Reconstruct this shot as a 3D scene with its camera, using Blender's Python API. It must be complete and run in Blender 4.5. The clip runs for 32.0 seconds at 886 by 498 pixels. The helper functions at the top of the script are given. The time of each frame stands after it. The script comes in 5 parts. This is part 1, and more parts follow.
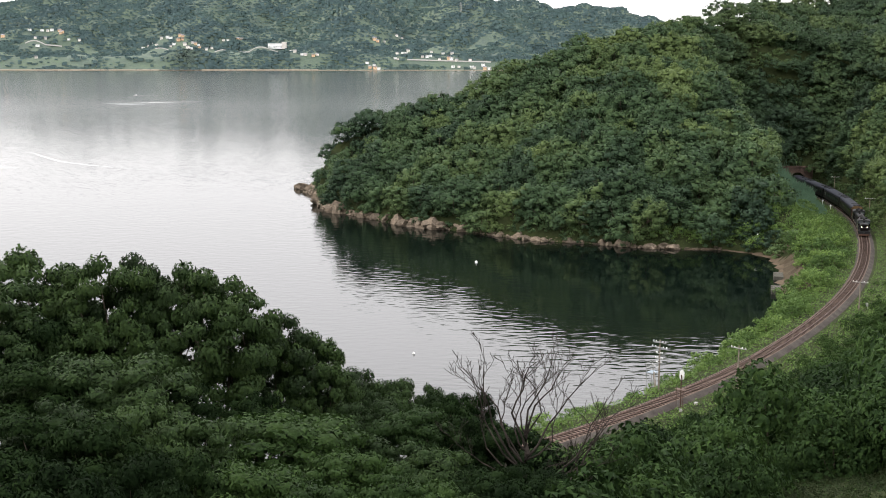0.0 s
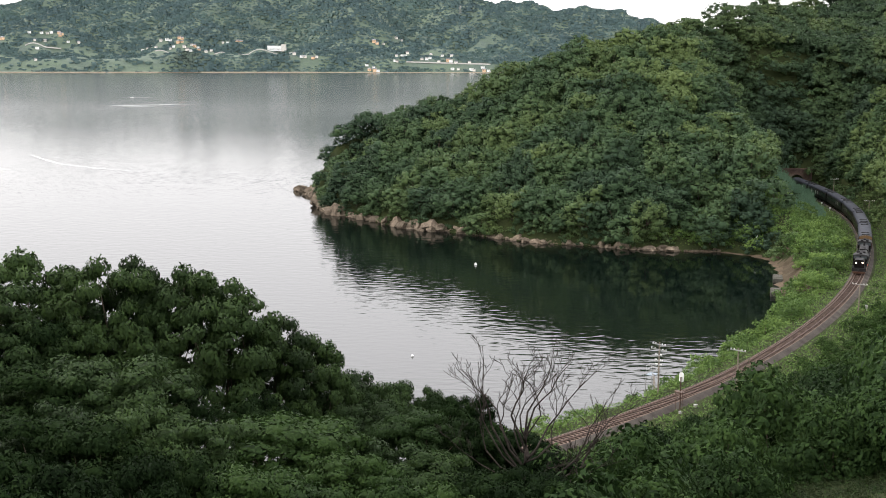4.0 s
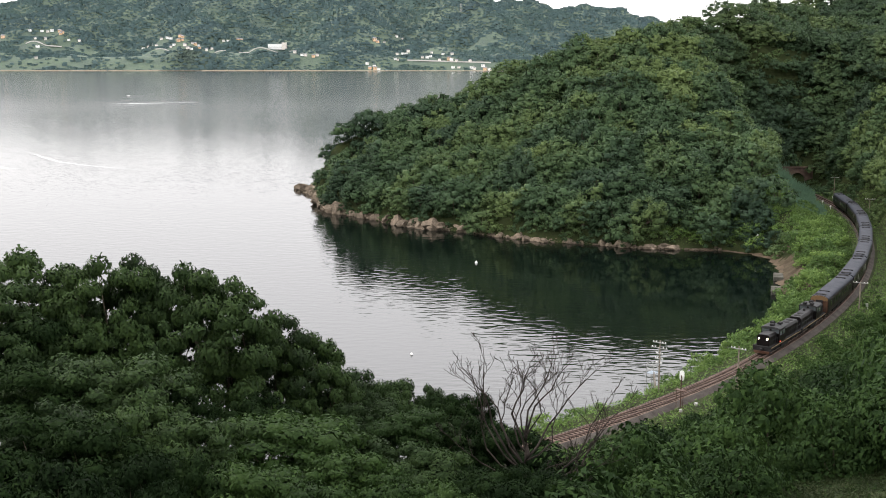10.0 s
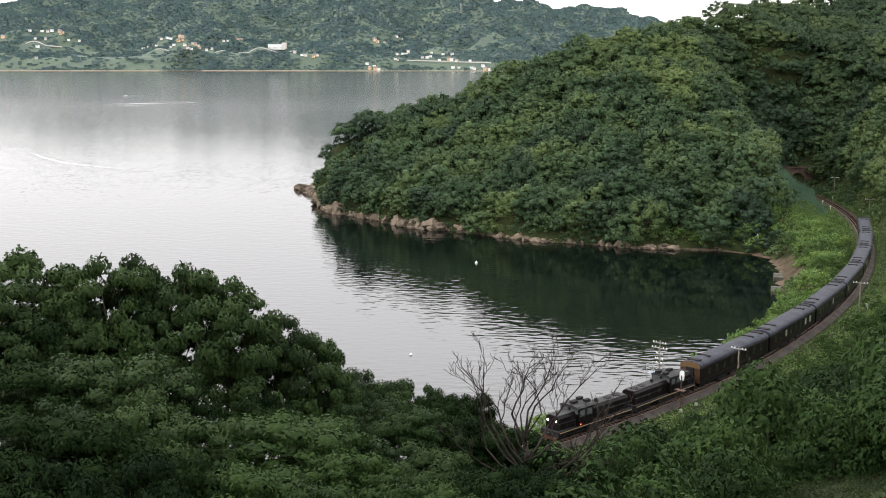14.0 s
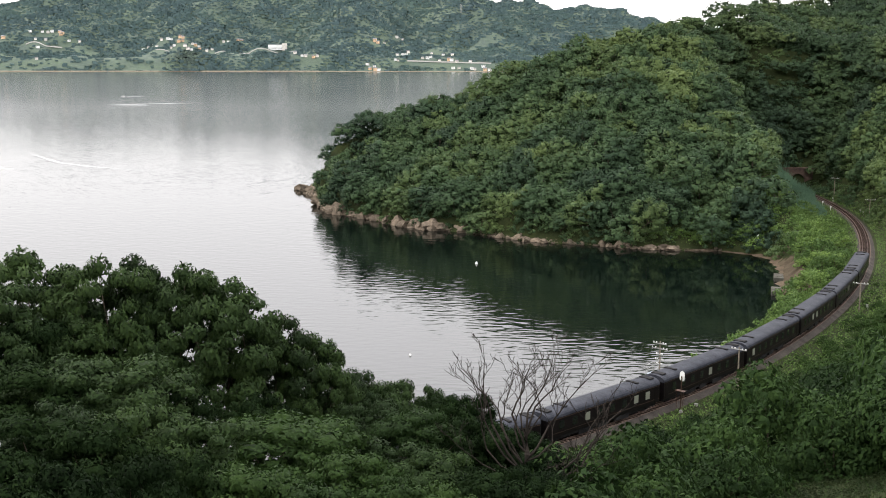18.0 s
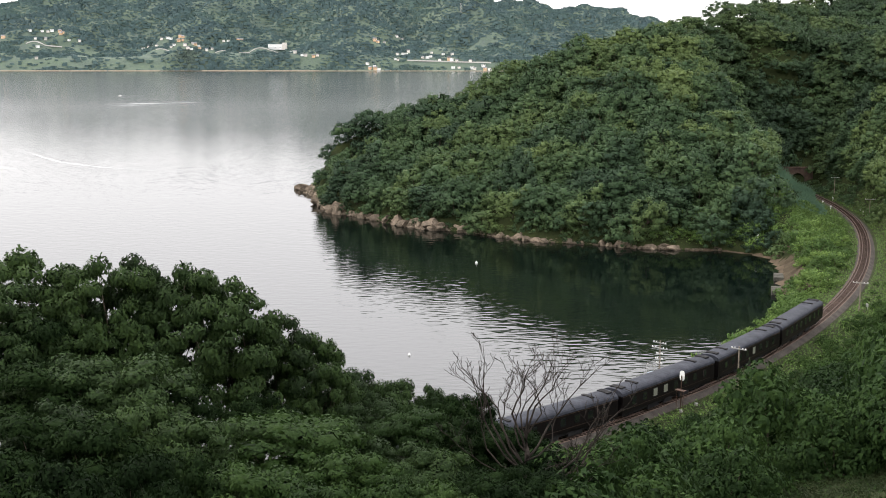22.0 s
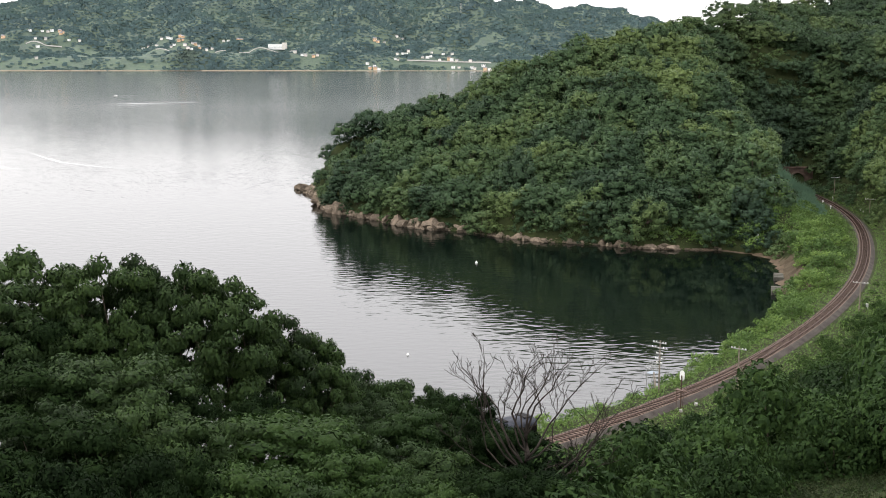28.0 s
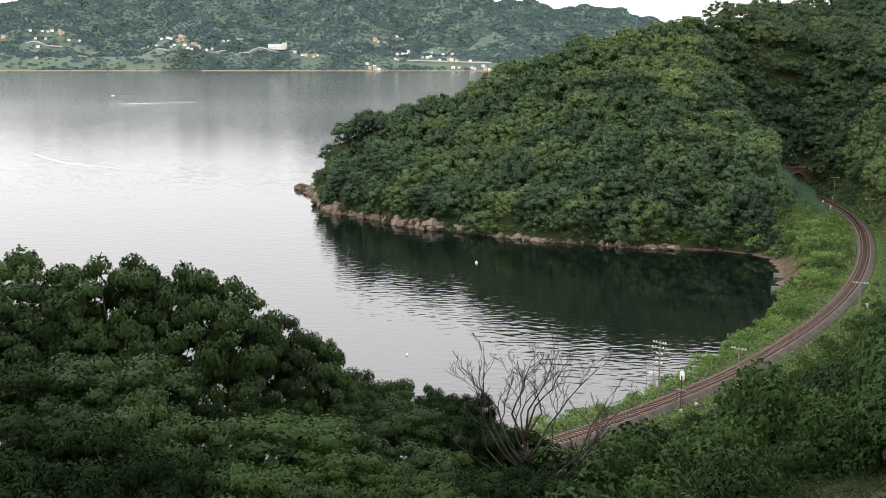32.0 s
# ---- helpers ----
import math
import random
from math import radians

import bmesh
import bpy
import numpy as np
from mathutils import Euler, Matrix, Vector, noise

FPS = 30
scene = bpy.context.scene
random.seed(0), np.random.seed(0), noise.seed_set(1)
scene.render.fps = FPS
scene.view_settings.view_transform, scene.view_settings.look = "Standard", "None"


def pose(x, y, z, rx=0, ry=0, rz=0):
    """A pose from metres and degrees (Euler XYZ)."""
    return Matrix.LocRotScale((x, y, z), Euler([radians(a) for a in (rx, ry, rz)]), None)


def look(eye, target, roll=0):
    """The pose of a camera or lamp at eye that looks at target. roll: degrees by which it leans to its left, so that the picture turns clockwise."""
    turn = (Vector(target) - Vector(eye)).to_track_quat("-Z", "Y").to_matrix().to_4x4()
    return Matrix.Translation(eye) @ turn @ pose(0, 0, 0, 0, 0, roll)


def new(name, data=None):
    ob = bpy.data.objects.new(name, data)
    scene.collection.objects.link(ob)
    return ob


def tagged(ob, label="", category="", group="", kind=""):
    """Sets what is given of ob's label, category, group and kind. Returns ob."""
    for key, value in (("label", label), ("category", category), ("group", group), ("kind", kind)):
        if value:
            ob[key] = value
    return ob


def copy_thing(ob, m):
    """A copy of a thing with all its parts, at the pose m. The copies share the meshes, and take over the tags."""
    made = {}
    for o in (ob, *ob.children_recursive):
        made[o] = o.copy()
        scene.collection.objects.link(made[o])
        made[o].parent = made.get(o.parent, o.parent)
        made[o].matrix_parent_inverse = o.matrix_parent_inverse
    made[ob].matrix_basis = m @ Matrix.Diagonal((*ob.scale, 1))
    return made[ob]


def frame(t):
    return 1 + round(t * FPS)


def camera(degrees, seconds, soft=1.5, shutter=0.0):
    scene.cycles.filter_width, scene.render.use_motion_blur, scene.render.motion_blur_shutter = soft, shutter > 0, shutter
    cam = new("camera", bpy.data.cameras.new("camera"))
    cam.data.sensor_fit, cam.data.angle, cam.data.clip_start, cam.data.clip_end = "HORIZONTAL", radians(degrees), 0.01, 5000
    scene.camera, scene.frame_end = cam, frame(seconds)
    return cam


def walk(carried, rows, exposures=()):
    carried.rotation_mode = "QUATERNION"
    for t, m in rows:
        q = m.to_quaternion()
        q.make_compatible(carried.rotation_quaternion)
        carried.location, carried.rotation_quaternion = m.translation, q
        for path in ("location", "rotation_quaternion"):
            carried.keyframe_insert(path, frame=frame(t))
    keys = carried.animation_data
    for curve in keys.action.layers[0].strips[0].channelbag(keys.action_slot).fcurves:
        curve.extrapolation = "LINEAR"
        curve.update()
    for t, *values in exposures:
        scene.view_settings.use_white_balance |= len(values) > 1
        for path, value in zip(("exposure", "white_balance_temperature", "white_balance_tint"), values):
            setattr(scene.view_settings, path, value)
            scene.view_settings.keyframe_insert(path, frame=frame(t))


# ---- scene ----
cam = camera(42.81, 32.0, soft=1.0)
EYE = (0.0, 0.0, 47.5)
TILT = 9.7316
STEP = 0.02865
# a tripod that trembles a little: seconds, sideways, up
SHAKE = ((0, 0, -1), (0.5, 0, 0), (1, -1, 1.4), (2, -1, 1.6), (3, -1, 1.8), (3.5, -1, 3), (6, -1, 3), (7, -1.3, 3), (8, -1.5, 3),
         (8.5, -1, 1.7), (9, -1.5, 1.5), (10, 0, 0), (11, -0.5, 0), (12, 0, 0), (14.5, 0, 0.3), (16.5, 0, 0.5), (18, 0.3, 1.2),
         (19, 0, 1.3), (19.5, -0.3, 2.6), (20, 0, 1.2), (21, 0.3, 1), (22, 0.3, 0.3), (25, 0.3, 0.3), (28, 0.3, 0.1), (32, 0.3, 0.1))
walk(cam, [(t, pose(*EYE, 90 - TILT + up * STEP, 0, side * STEP)) for t, side, up in SHAKE], ((0, 0.22), (32, 0.22)))

# ---- sky and sun ----
SUN_EL, SUN_AZ = 40.0, 285.0     # height, and compass turn from +y clockwise
world = bpy.data.worlds.new("world")
scene.world = world
world.use_nodes = True
wn = world.node_tree
wn.nodes.clear()
sky = wn.nodes.new("ShaderNodeTexSky")
sky.sky_type = "NISHITA"
sky.sun_disc = False
sky.sun_elevation = radians(SUN_EL)
sky.sun_rotation = radians(SUN_AZ)
sky.air_density, sky.dust_density, sky.ozone_density = 1.0, 4.0, 1.0
veil = wn.nodes.new("ShaderNodeMixRGB")          # a thin, even layer of cloud
aim = wn.nodes.new("ShaderNodeTexCoord")
rise = wn.nodes.new("ShaderNodeSeparateXYZ")
thick = wn.nodes.new("ShaderNodeMapRange")       # thicker towards the horizon
thick.inputs[1].default_value, thick.inputs[2].default_value = 0.0, 0.75
thick.inputs[3].default_value, thick.inputs[4].default_value = 0.92, 0.66
wn.links.new(aim.outputs["Generated"], rise.inputs[0])
wn.links.new(rise.outputs[2], thick.inputs[0])
wn.links.new(thick.outputs[0], veil.inputs[0])
glow = wn.nodes.new("ShaderNodeMapRange")        # and brighter above the haze of the horizon
glow.interpolation_type = "SMOOTHERSTEP"
glow.inputs[1].default_value, glow.inputs[2].default_value = 0.04, 0.46
glow.inputs[3].default_value, glow.inputs[4].default_value = 10.8, 23.0
wn.links.new(rise.outputs[2], glow.inputs[0])
tint = wn.nodes.new("ShaderNodeCombineXYZ")
for k, warm in enumerate((1.0, 0.975, 0.985)):
    mul = wn.nodes.new("ShaderNodeMath")
    mul.operation = "MULTIPLY"
    mul.inputs[1].default_value = warm
    wn.links.new(glow.outputs[0], mul.inputs[0])
    wn.links.new(mul.outputs[0], tint.inputs[k])
wn.links.new(tint.outputs[0], veil.inputs[2])
bg = wn.nodes.new("ShaderNodeBackground")
bg.inputs[1].default_value = 0.15
wo = wn.nodes.new("ShaderNodeOutputWorld")
wn.links.new(sky.outputs[0], veil.inputs[1])
wn.links.new(veil.outputs[0], bg.inputs[0])
wn.links.new(bg.outputs[0], wo.inputs[0])

sun = new("sun", bpy.data.lights.new("sun", "SUN"))
sun.data.energy, sun.data.angle, sun.data.color = 1.3, radians(40), (1.0, 0.94, 0.84)
az, el = radians(SUN_AZ), radians(SUN_EL)
sun.matrix_world = look((math.sin(az) * math.cos(el) * 300, math.cos(az) * math.cos(el) * 300, math.sin(el) * 300), (0, 0, 0))


# ---- materials ----
def material(name, rough=0.7, metal=0.0, spec=0.5):
    m = bpy.data.materials.new(name)
    m.use_nodes = True
    b = m.node_tree.nodes["Principled BSDF"]
    b.inputs["Roughness"].default_value, b.inputs["Metallic"].default_value = rough, metal
    b.inputs["Specular IOR Level"].default_value = spec
    return m, m.node_tree, b


def node(nt, kind, **values):
    n = nt.nodes.new(kind)
    for key, value in values.items():
        n.inputs[key.replace("_", " ")].default_value = value
    return n


def ramp(nt, fac, stops):
    r = nt.nodes.new("ShaderNodeValToRGB")
    for i, (at, c) in enumerate(stops):
        e = r.color_ramp.elements[i] if i < 2 else r.color_ramp.elements.new(at)
        e.position, e.color = at, (*c, 1)
    nt.links.new(fac, r.inputs[0])
    return r.outputs[0]


def grainy(name, dark, light, scale=2.0, rough=0.8, metal=0.0, bump=0.3, fine=12.0, spec=0.5, world_space=False, per=None):
    """A surface with stains and grain at two sizes; scale and fine: spots per metre."""
    m, nt, b = material(name, rough, metal, spec)
    if world_space:
        at = nt.nodes.new("ShaderNodeNewGeometry").outputs["Position"]
    else:
        at = nt.nodes.new("ShaderNodeTexCoord").outputs["Object"]
    big = node(nt, "ShaderNodeTexNoise", Scale=scale, Detail=5.0, Roughness=0.6)
    small = node(nt, "ShaderNodeTexNoise", Scale=fine, Detail=4.0, Roughness=0.65)
    for n in (big, small):
        nt.links.new(at, n.inputs["Vector"])
    mix = nt.nodes.new("ShaderNodeMath")
    mix.operation = "MULTIPLY_ADD"
    nt.links.new(big.outputs[0], mix.inputs[0])
    mix.inputs[1].default_value = 0.6
    half = nt.nodes.new("ShaderNodeMath")
    half.operation = "MULTIPLY"
    nt.links.new(small.outputs[0], half.inputs[0])
    half.inputs[1].default_value = 0.4
    nt.links.new(half.outputs[0], mix.inputs[2])
    colour = ramp(nt, mix.outputs[0], ((0.34, dark), (0.66, light)))
    if per:
        info = nt.nodes.new("ShaderNodeObjectInfo")
        hsv = nt.nodes.new("ShaderNodeHueSaturation")
        span = nt.nodes.new("ShaderNodeMapRange")
        span.inputs[3].default_value, span.inputs[4].default_value = 1 - per, 1 + per
        nt.links.new(info.outputs["Random"], span.inputs[0])
        nt.links.new(span.outputs[0], hsv.inputs["Value"])
        nt.links.new(colour, hsv.inputs["Color"])
        colour = hsv.outputs[0]
    nt.links.new(colour, b.inputs["Base Color"])
    bp = nt.nodes.new("ShaderNodeBump")
    bp.inputs["Strength"].default_value = bump
    bp.inputs["Distance"].default_value = 0.5 / fine
    nt.links.new(small.outputs[0], bp.inputs["Height"])
    nt.links.new(bp.outputs[0], b.inputs["Normal"])
    return m


def leafy(name, stops, through_light=0.3, rough=0.7, patch=0.05, by_tree=0.3, gloss=0.15, cell=0.0, leaf=0.2, grain=3.0, mottle=0.25, relief=0.6):
    """Leaves: each spray of leaves, each tree and each stretch of wood has a tone of its own; grain: leaf tufts per metre."""
    m, nt, b = material(name, rough, 0, gloss)
    geo = nt.nodes.new("ShaderNodeNewGeometry")
    info = nt.nodes.new("ShaderNodeObjectInfo")
    big = node(nt, "ShaderNodeTexNoise", Scale=patch, Detail=4.0, Roughness=0.6)
    tuft = node(nt, "ShaderNodeTexNoise", Scale=grain, Detail=3.0, Roughness=0.7)
    for n in (big, tuft):
        nt.links.new(geo.outputs["Position"], n.inputs["Vector"])
    tone = info.outputs["Random"]
    if cell:
        vor = node(nt, "ShaderNodeTexVoronoi", Scale=cell)
        vor.voronoi_dimensions = "2D"
        nt.links.new(geo.outputs["Position"], vor.inputs["Vector"])
        sep = nt.nodes.new("ShaderNodeSeparateXYZ")
        nt.links.new(vor.outputs["Color"], sep.inputs[0])
        tone = sep.outputs[0]
    total = None
    # tuft noise varies leaf tone and darkens leaf gaps, shade put into colour
    for out, weight in ((geo.outputs["Random Per Island"], leaf), (tone, by_tree), (tuft.outputs[0], mottle), (big.outputs[0], 1 - leaf - by_tree - mottle)):
        ma = nt.nodes.new("ShaderNodeMath")
        ma.operation = "MULTIPLY_ADD"
        nt.links.new(out, ma.inputs[0])
        ma.inputs[1].default_value = weight
        if total:
            nt.links.new(total, ma.inputs[2])
        else:
            ma.inputs[2].default_value = 0.0
        total = ma.outputs[0]
    colour = ramp(nt, total, stops)
    nt.links.new(colour, b.inputs["Base Color"])
    bp = nt.nodes.new("ShaderNodeBump")
    bp.inputs["Strength"].default_value = relief
    bp.inputs["Distance"].default_value = 0.5 / grain
    nt.links.new(tuft.outputs[0], bp.inputs["Height"])
    nt.links.new(bp.outputs[0], b.inputs["Normal"])
    tr = nt.nodes.new("ShaderNodeBsdfTranslucent")
    nt.links.new(colour, tr.inputs[0])
    mx = nt.nodes.new("ShaderNodeMixShader")
    mx.inputs[0].default_value = through_light
    nt.links.new(b.outputs[0], mx.inputs[1])
    nt.links.new(tr.outputs[0], mx.inputs[2])
    nt.links.new(mx.outputs[0], nt.nodes["Material Output"].inputs[0])
    return m


def plain(name, colour, rough=0.5, metal=0.0, spec=0.5):
    m, nt, b = material(name, rough, metal, spec)
    b.inputs["Base Color"].default_value = (*colour, 1)
    return m


def glowing(name, colour, strength):
    m, nt, b = material(name, 0.3)
    b.inputs["Base Color"].default_value = (*colour, 1)
    b.inputs["Emission Color"].default_value = (*colour, 1)
    b.inputs["Emission Strength"].default_value = strength
    return m


def water_material():
    m, nt, b = material("sea_water", 0.008, 0, 0.5)
    b.inputs["Base Color"].default_value = (0.0015, 0.0032, 0.0026, 1)
    b.inputs["IOR"].default_value = 1.333
    at = nt.nodes.new("ShaderNodeTexCoord").outputs["Object"]
    heights = []
    for scale, stretch, weight, detail in ((0.62, 1.0, 1.0, 1.0), (0.05, 1.0, 0.5, 2.0), (1.9, 1.0, 0.06, 1.0)):
        mp = nt.nodes.new("ShaderNodeMapping")
        mp.inputs["Scale"].default_value = (0.5, 1.0, 1.0)
        mp.inputs["Rotation"].default_value = (0, 0, radians(12))
        nt.links.new(at, mp.inputs[0])
        n = node(nt, "ShaderNodeTexNoise", Scale=scale, Detail=detail, Roughness=0.55)
        nt.links.new(mp.outputs[0], n.inputs["Vector"])
        w = nt.nodes.new("ShaderNodeMath")
        w.operation = "MULTIPLY"
        w.inputs[1].default_value = weight
        nt.links.new(n.outputs[0], w.inputs[0])
        heights.append(w.outputs[0])
    add = nt.nodes.new("ShaderNodeMath")
    nt.links.new(heights[0], add.inputs[0])
    nt.links.new(heights[1], add.inputs[1])
    add2 = nt.nodes.new("ShaderNodeMath")
    nt.links.new(add.outputs[0], add2.inputs[0])
    nt.links.new(heights[2], add2.inputs[1])
    # patches of breeze and patches of calm
    calm = node(nt, "ShaderNodeTexNoise", Scale=0.006, Detail=3.0)
    nt.links.new(at, calm.inputs["Vector"])
    span = nt.nodes.new("ShaderNodeMapRange")
    span.inputs[1].default_value, span.inputs[2].default_value = 0.35, 0.65
    span.inputs[3].default_value, span.inputs[4].default_value = 0.65, 1.0
    nt.links.new(calm.outputs[0], span.inputs[0])
    # more breeze out in the open bay than in the cove
    where = nt.nodes.new("ShaderNodeSeparateXYZ")
    nt.links.new(at, where.inputs[0])
    out = nt.nodes.new("ShaderNodeMapRange")
    out.inputs[1].default_value, out.inputs[2].default_value = 280, 700
    out.inputs[3].default_value, out.inputs[4].default_value = 0.0, -0.045
    nt.links.new(where.outputs[1], out.inputs[0])
    # the hills shelter the inner end of the cove
    off = nt.nodes.new("ShaderNodeVectorMath")
    off.operation = "DISTANCE"
    off.inputs[1].default_value = (78, 238, 0)
    nt.links.new(at, off.inputs[0])
    lee = nt.nodes.new("ShaderNodeMapRange")
    lee.inputs[1].default_value, lee.inputs[2].default_value = 35, 82
    lee.inputs[3].default_value, lee.inputs[4].default_value = 0.006, 0.075
    nt.links.new(off.outputs["Value"], lee.inputs[0])
    far = nt.nodes.new("ShaderNodeMapRange")
    far.inputs[1].default_value, far.inputs[2].default_value = 520, 760
    far.inputs[3].default_value, far.inputs[4].default_value = 0.0, 0.004
    nt.links.new(where.outputs[1], far.inputs[0])
    lull = nt.nodes.new("ShaderNodeMapRange")       # calm again under the far hills
    lull.inputs[1].default_value, lull.inputs[2].default_value = 1050, 1450
    lull.inputs[3].default_value, lull.inputs[4].default_value = 0.0, -0.026
    nt.links.new(where.outputs[1], lull.inputs[0])
    breeze = nt.nodes.new("ShaderNodeMath")
    nt.links.new(out.outputs[0], breeze.inputs[0])
    nt.links.new(lull.outputs[0], breeze.inputs[1])
    offing = nt.nodes.new("ShaderNodeMath")
    nt.links.new(breeze.outputs[0], offing.inputs[0])
    nt.links.new(far.outputs[0], offing.inputs[1])
    swell = nt.nodes.new("ShaderNodeMath")
    nt.links.new(offing.outputs[0], swell.inputs[0])
    nt.links.new(lee.outputs[0], swell.inputs[1])
    # fine wind ripple blurs the mirror: little in the cove, more in the open bay, little again under the far hills
    sheen = nt.nodes.new("ShaderNodeValToRGB")
    reach = nt.nodes.new("ShaderNodeMapRange")
    reach.inputs[1].default_value, reach.inputs[2].default_value = 0, 2000
    nt.links.new(where.outputs[1], reach.inputs[0])
    nt.links.new(reach.outputs[0], sheen.inputs[0])
    for n, (at_y, blur) in enumerate(((0.10, 0.05), (0.20, 0.06), (0.34, 0.10), (0.54, 0.14), (0.70, 0.13))):
        e = sheen.color_ramp.elements[n] if n < 2 else sheen.color_ramp.elements.new(at_y)
        e.position, e.color = at_y, (blur, blur, blur, 1)
    nt.links.new(sheen.outputs[0], b.inputs["Roughness"])
    bp = nt.nodes.new("ShaderNodeBump")
    nt.links.new(swell.outputs[0], bp.inputs["Distance"])
    nt.links.new(span.outputs[0], bp.inputs["Strength"])
    nt.links.new(add2.outputs[0], bp.inputs["Height"])
    nt.links.new(bp.outputs[0], b.inputs["Normal"])
    return m


WATER = water_material()
SOIL = grainy("woodland_soil", (0.012, 0.016, 0.007), (0.035, 0.045, 0.016), 0.3, 0.95, bump=0.5, fine=3.0, world_space=True, spec=0.06)
ROCK = grainy("shore_rock", (0.042, 0.035, 0.027), (0.25, 0.20, 0.15), 0.35, 0.85, bump=0.9, fine=2.2, world_space=True, per=0.3, spec=0.06)
SAND = grainy("beach_sand", (0.05, 0.038, 0.026), (0.105, 0.080, 0.056), 0.5, 0.9, bump=0.3, fine=5.0, world_space=True, spec=0.06)
EARTH = grainy("bare_earth", (0.034, 0.027, 0.018), (0.078, 0.062, 0.042), 0.4, 0.95, bump=0.6, fine=3.0, world_space=True, spec=0.06)
PALE_SAND = grainy("pale_wall", (0.28, 0.23, 0.17), (0.44, 0.37, 0.28), 0.05, 0.9, bump=0.2, fine=0.5, world_space=True, spec=0.05)
POLEWOOD = grainy("pole_wood", (0.10, 0.085, 0.065), (0.26, 0.225, 0.18), 1.0, 0.85, bump=0.4, fine=12.0, spec=0.1)
BLUE = grainy("pale_blue_paint", (0.12, 0.15, 0.18), (0.22, 0.26, 0.30), 1.5, 0.5, bump=0.05)
WET = grainy("mossy_concrete", (0.035, 0.035, 0.028), (0.10, 0.096, 0.08), 0.8, 0.8, bump=0.4, fine=5.0, spec=0.1)
BARK = grainy("bark", (0.035, 0.028, 0.02), (0.11, 0.09, 0.07), 1.5, 0.9, bump=0.6, fine=9.0, spec=0.05)
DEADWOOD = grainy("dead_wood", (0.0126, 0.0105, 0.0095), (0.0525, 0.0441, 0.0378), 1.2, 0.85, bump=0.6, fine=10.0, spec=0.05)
TRACKBED = grainy("rusty_ballast", (0.062, 0.046, 0.038), (0.165, 0.122, 0.098), 0.8, 0.95, bump=1.0, fine=9.0, world_space=True, spec=0.06)
BALLAST = grainy("ballast", (0.0276, 0.0240, 0.0216), (0.0810, 0.0708, 0.0624), 0.6, 0.95, bump=1.0, fine=9.0, world_space=True, spec=0.06)
SLEEPER = grainy("sleeper_wood", (0.012, 0.008, 0.007), (0.036, 0.024, 0.019), 1.0, 0.9, bump=0.4, fine=14.0, per=0.35, spec=0.06)
RAIL = grainy("rusty_rail", (0.04, 0.022, 0.015), (0.10, 0.055, 0.038), 2.0, 0.6, 0.3, bump=0.1, fine=20.0)
CONCRETE = grainy("weathered_concrete", (0.26, 0.25, 0.23), (0.48, 0.46, 0.43), 0.8, 0.85, bump=0.2, fine=8.0, spec=0.15)
PORTAL = grainy("tunnel_masonry", (0.035, 0.022, 0.017), (0.11, 0.07, 0.05), 0.6, 0.9, bump=0.6, fine=4.0)
GALV = grainy("galvanised_steel", (0.22, 0.22, 0.21), (0.42, 0.42, 0.40), 2.0, 0.5, 0.6, bump=0.05)
WHITE = grainy("white_paint", (0.62, 0.62, 0.60), (0.82, 0.82, 0.80), 2.0, 0.5, bump=0.05)
DARK = grainy("sooty_black", (0.010, 0.010, 0.011), (0.035, 0.034, 0.034), 1.2, 0.7, 0.2, bump=0.2, spec=0.04)
LIVERY = grainy("deep_maroon_paint", (0.0040, 0.0034, 0.0036), (0.010, 0.0078, 0.008), 0.7, 0.4, bump=0.03, fine=3.0, spec=0.08)
ROOF = grainy("dusty_roof_paint", (0.0168, 0.0186, 0.0238), (0.0532, 0.0563, 0.0686), 0.8, 0.5, bump=0.06, fine=6.0, spec=0.04)
LOCO_ROOF = grainy("dusty_loco_paint", (0.0144, 0.0153, 0.0162), (0.0540, 0.0540, 0.0540), 0.9, 0.55, bump=0.08, fine=5.0, spec=0.05)
STRIPE = plain("ochre_stripe", (0.24, 0.17, 0.09), 0.5)
CREST = plain("gilt_crest", (0.17, 0.105, 0.05), 0.4, 0.4)
GOLD = plain("gold_trim", (0.06, 0.035, 0.02), 0.5, 0.3)
COPPER = grainy("copper_front", (0.0527, 0.0234, 0.0152), (0.1170, 0.0608, 0.0374), 1.0, 0.4, 0.4, bump=0.03)
LAMP = glowing("headlamp_glow", (1.0, 0.86, 0.62), 8.0)
LAMP_RED = glowing("marker_lamp_glow", (1.0, 0.10, 0.06), 2.5)
PANE = plain("window_glass", (0.006, 0.007, 0.008), 0.06, 0, 0.6)
# paler than the coach glass: reflected sky is put into its colour
CAB_PANE = plain("sky_tinted_cab_glass", (0.07, 0.08, 0.085), 0.08, 0, 0.6)
# faintly glowing panes stand in for bright water seen through the coach
PANE_PALE = glowing("pale_glow_pane", (0.12, 0.125, 0.10), 0.3)
# ramp from bluish shade to yellow sunlit tips, both put into the leaf colour
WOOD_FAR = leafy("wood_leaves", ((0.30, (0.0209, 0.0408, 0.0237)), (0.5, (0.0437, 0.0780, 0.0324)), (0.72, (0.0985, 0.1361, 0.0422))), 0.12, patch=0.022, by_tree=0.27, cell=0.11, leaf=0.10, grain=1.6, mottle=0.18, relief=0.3)
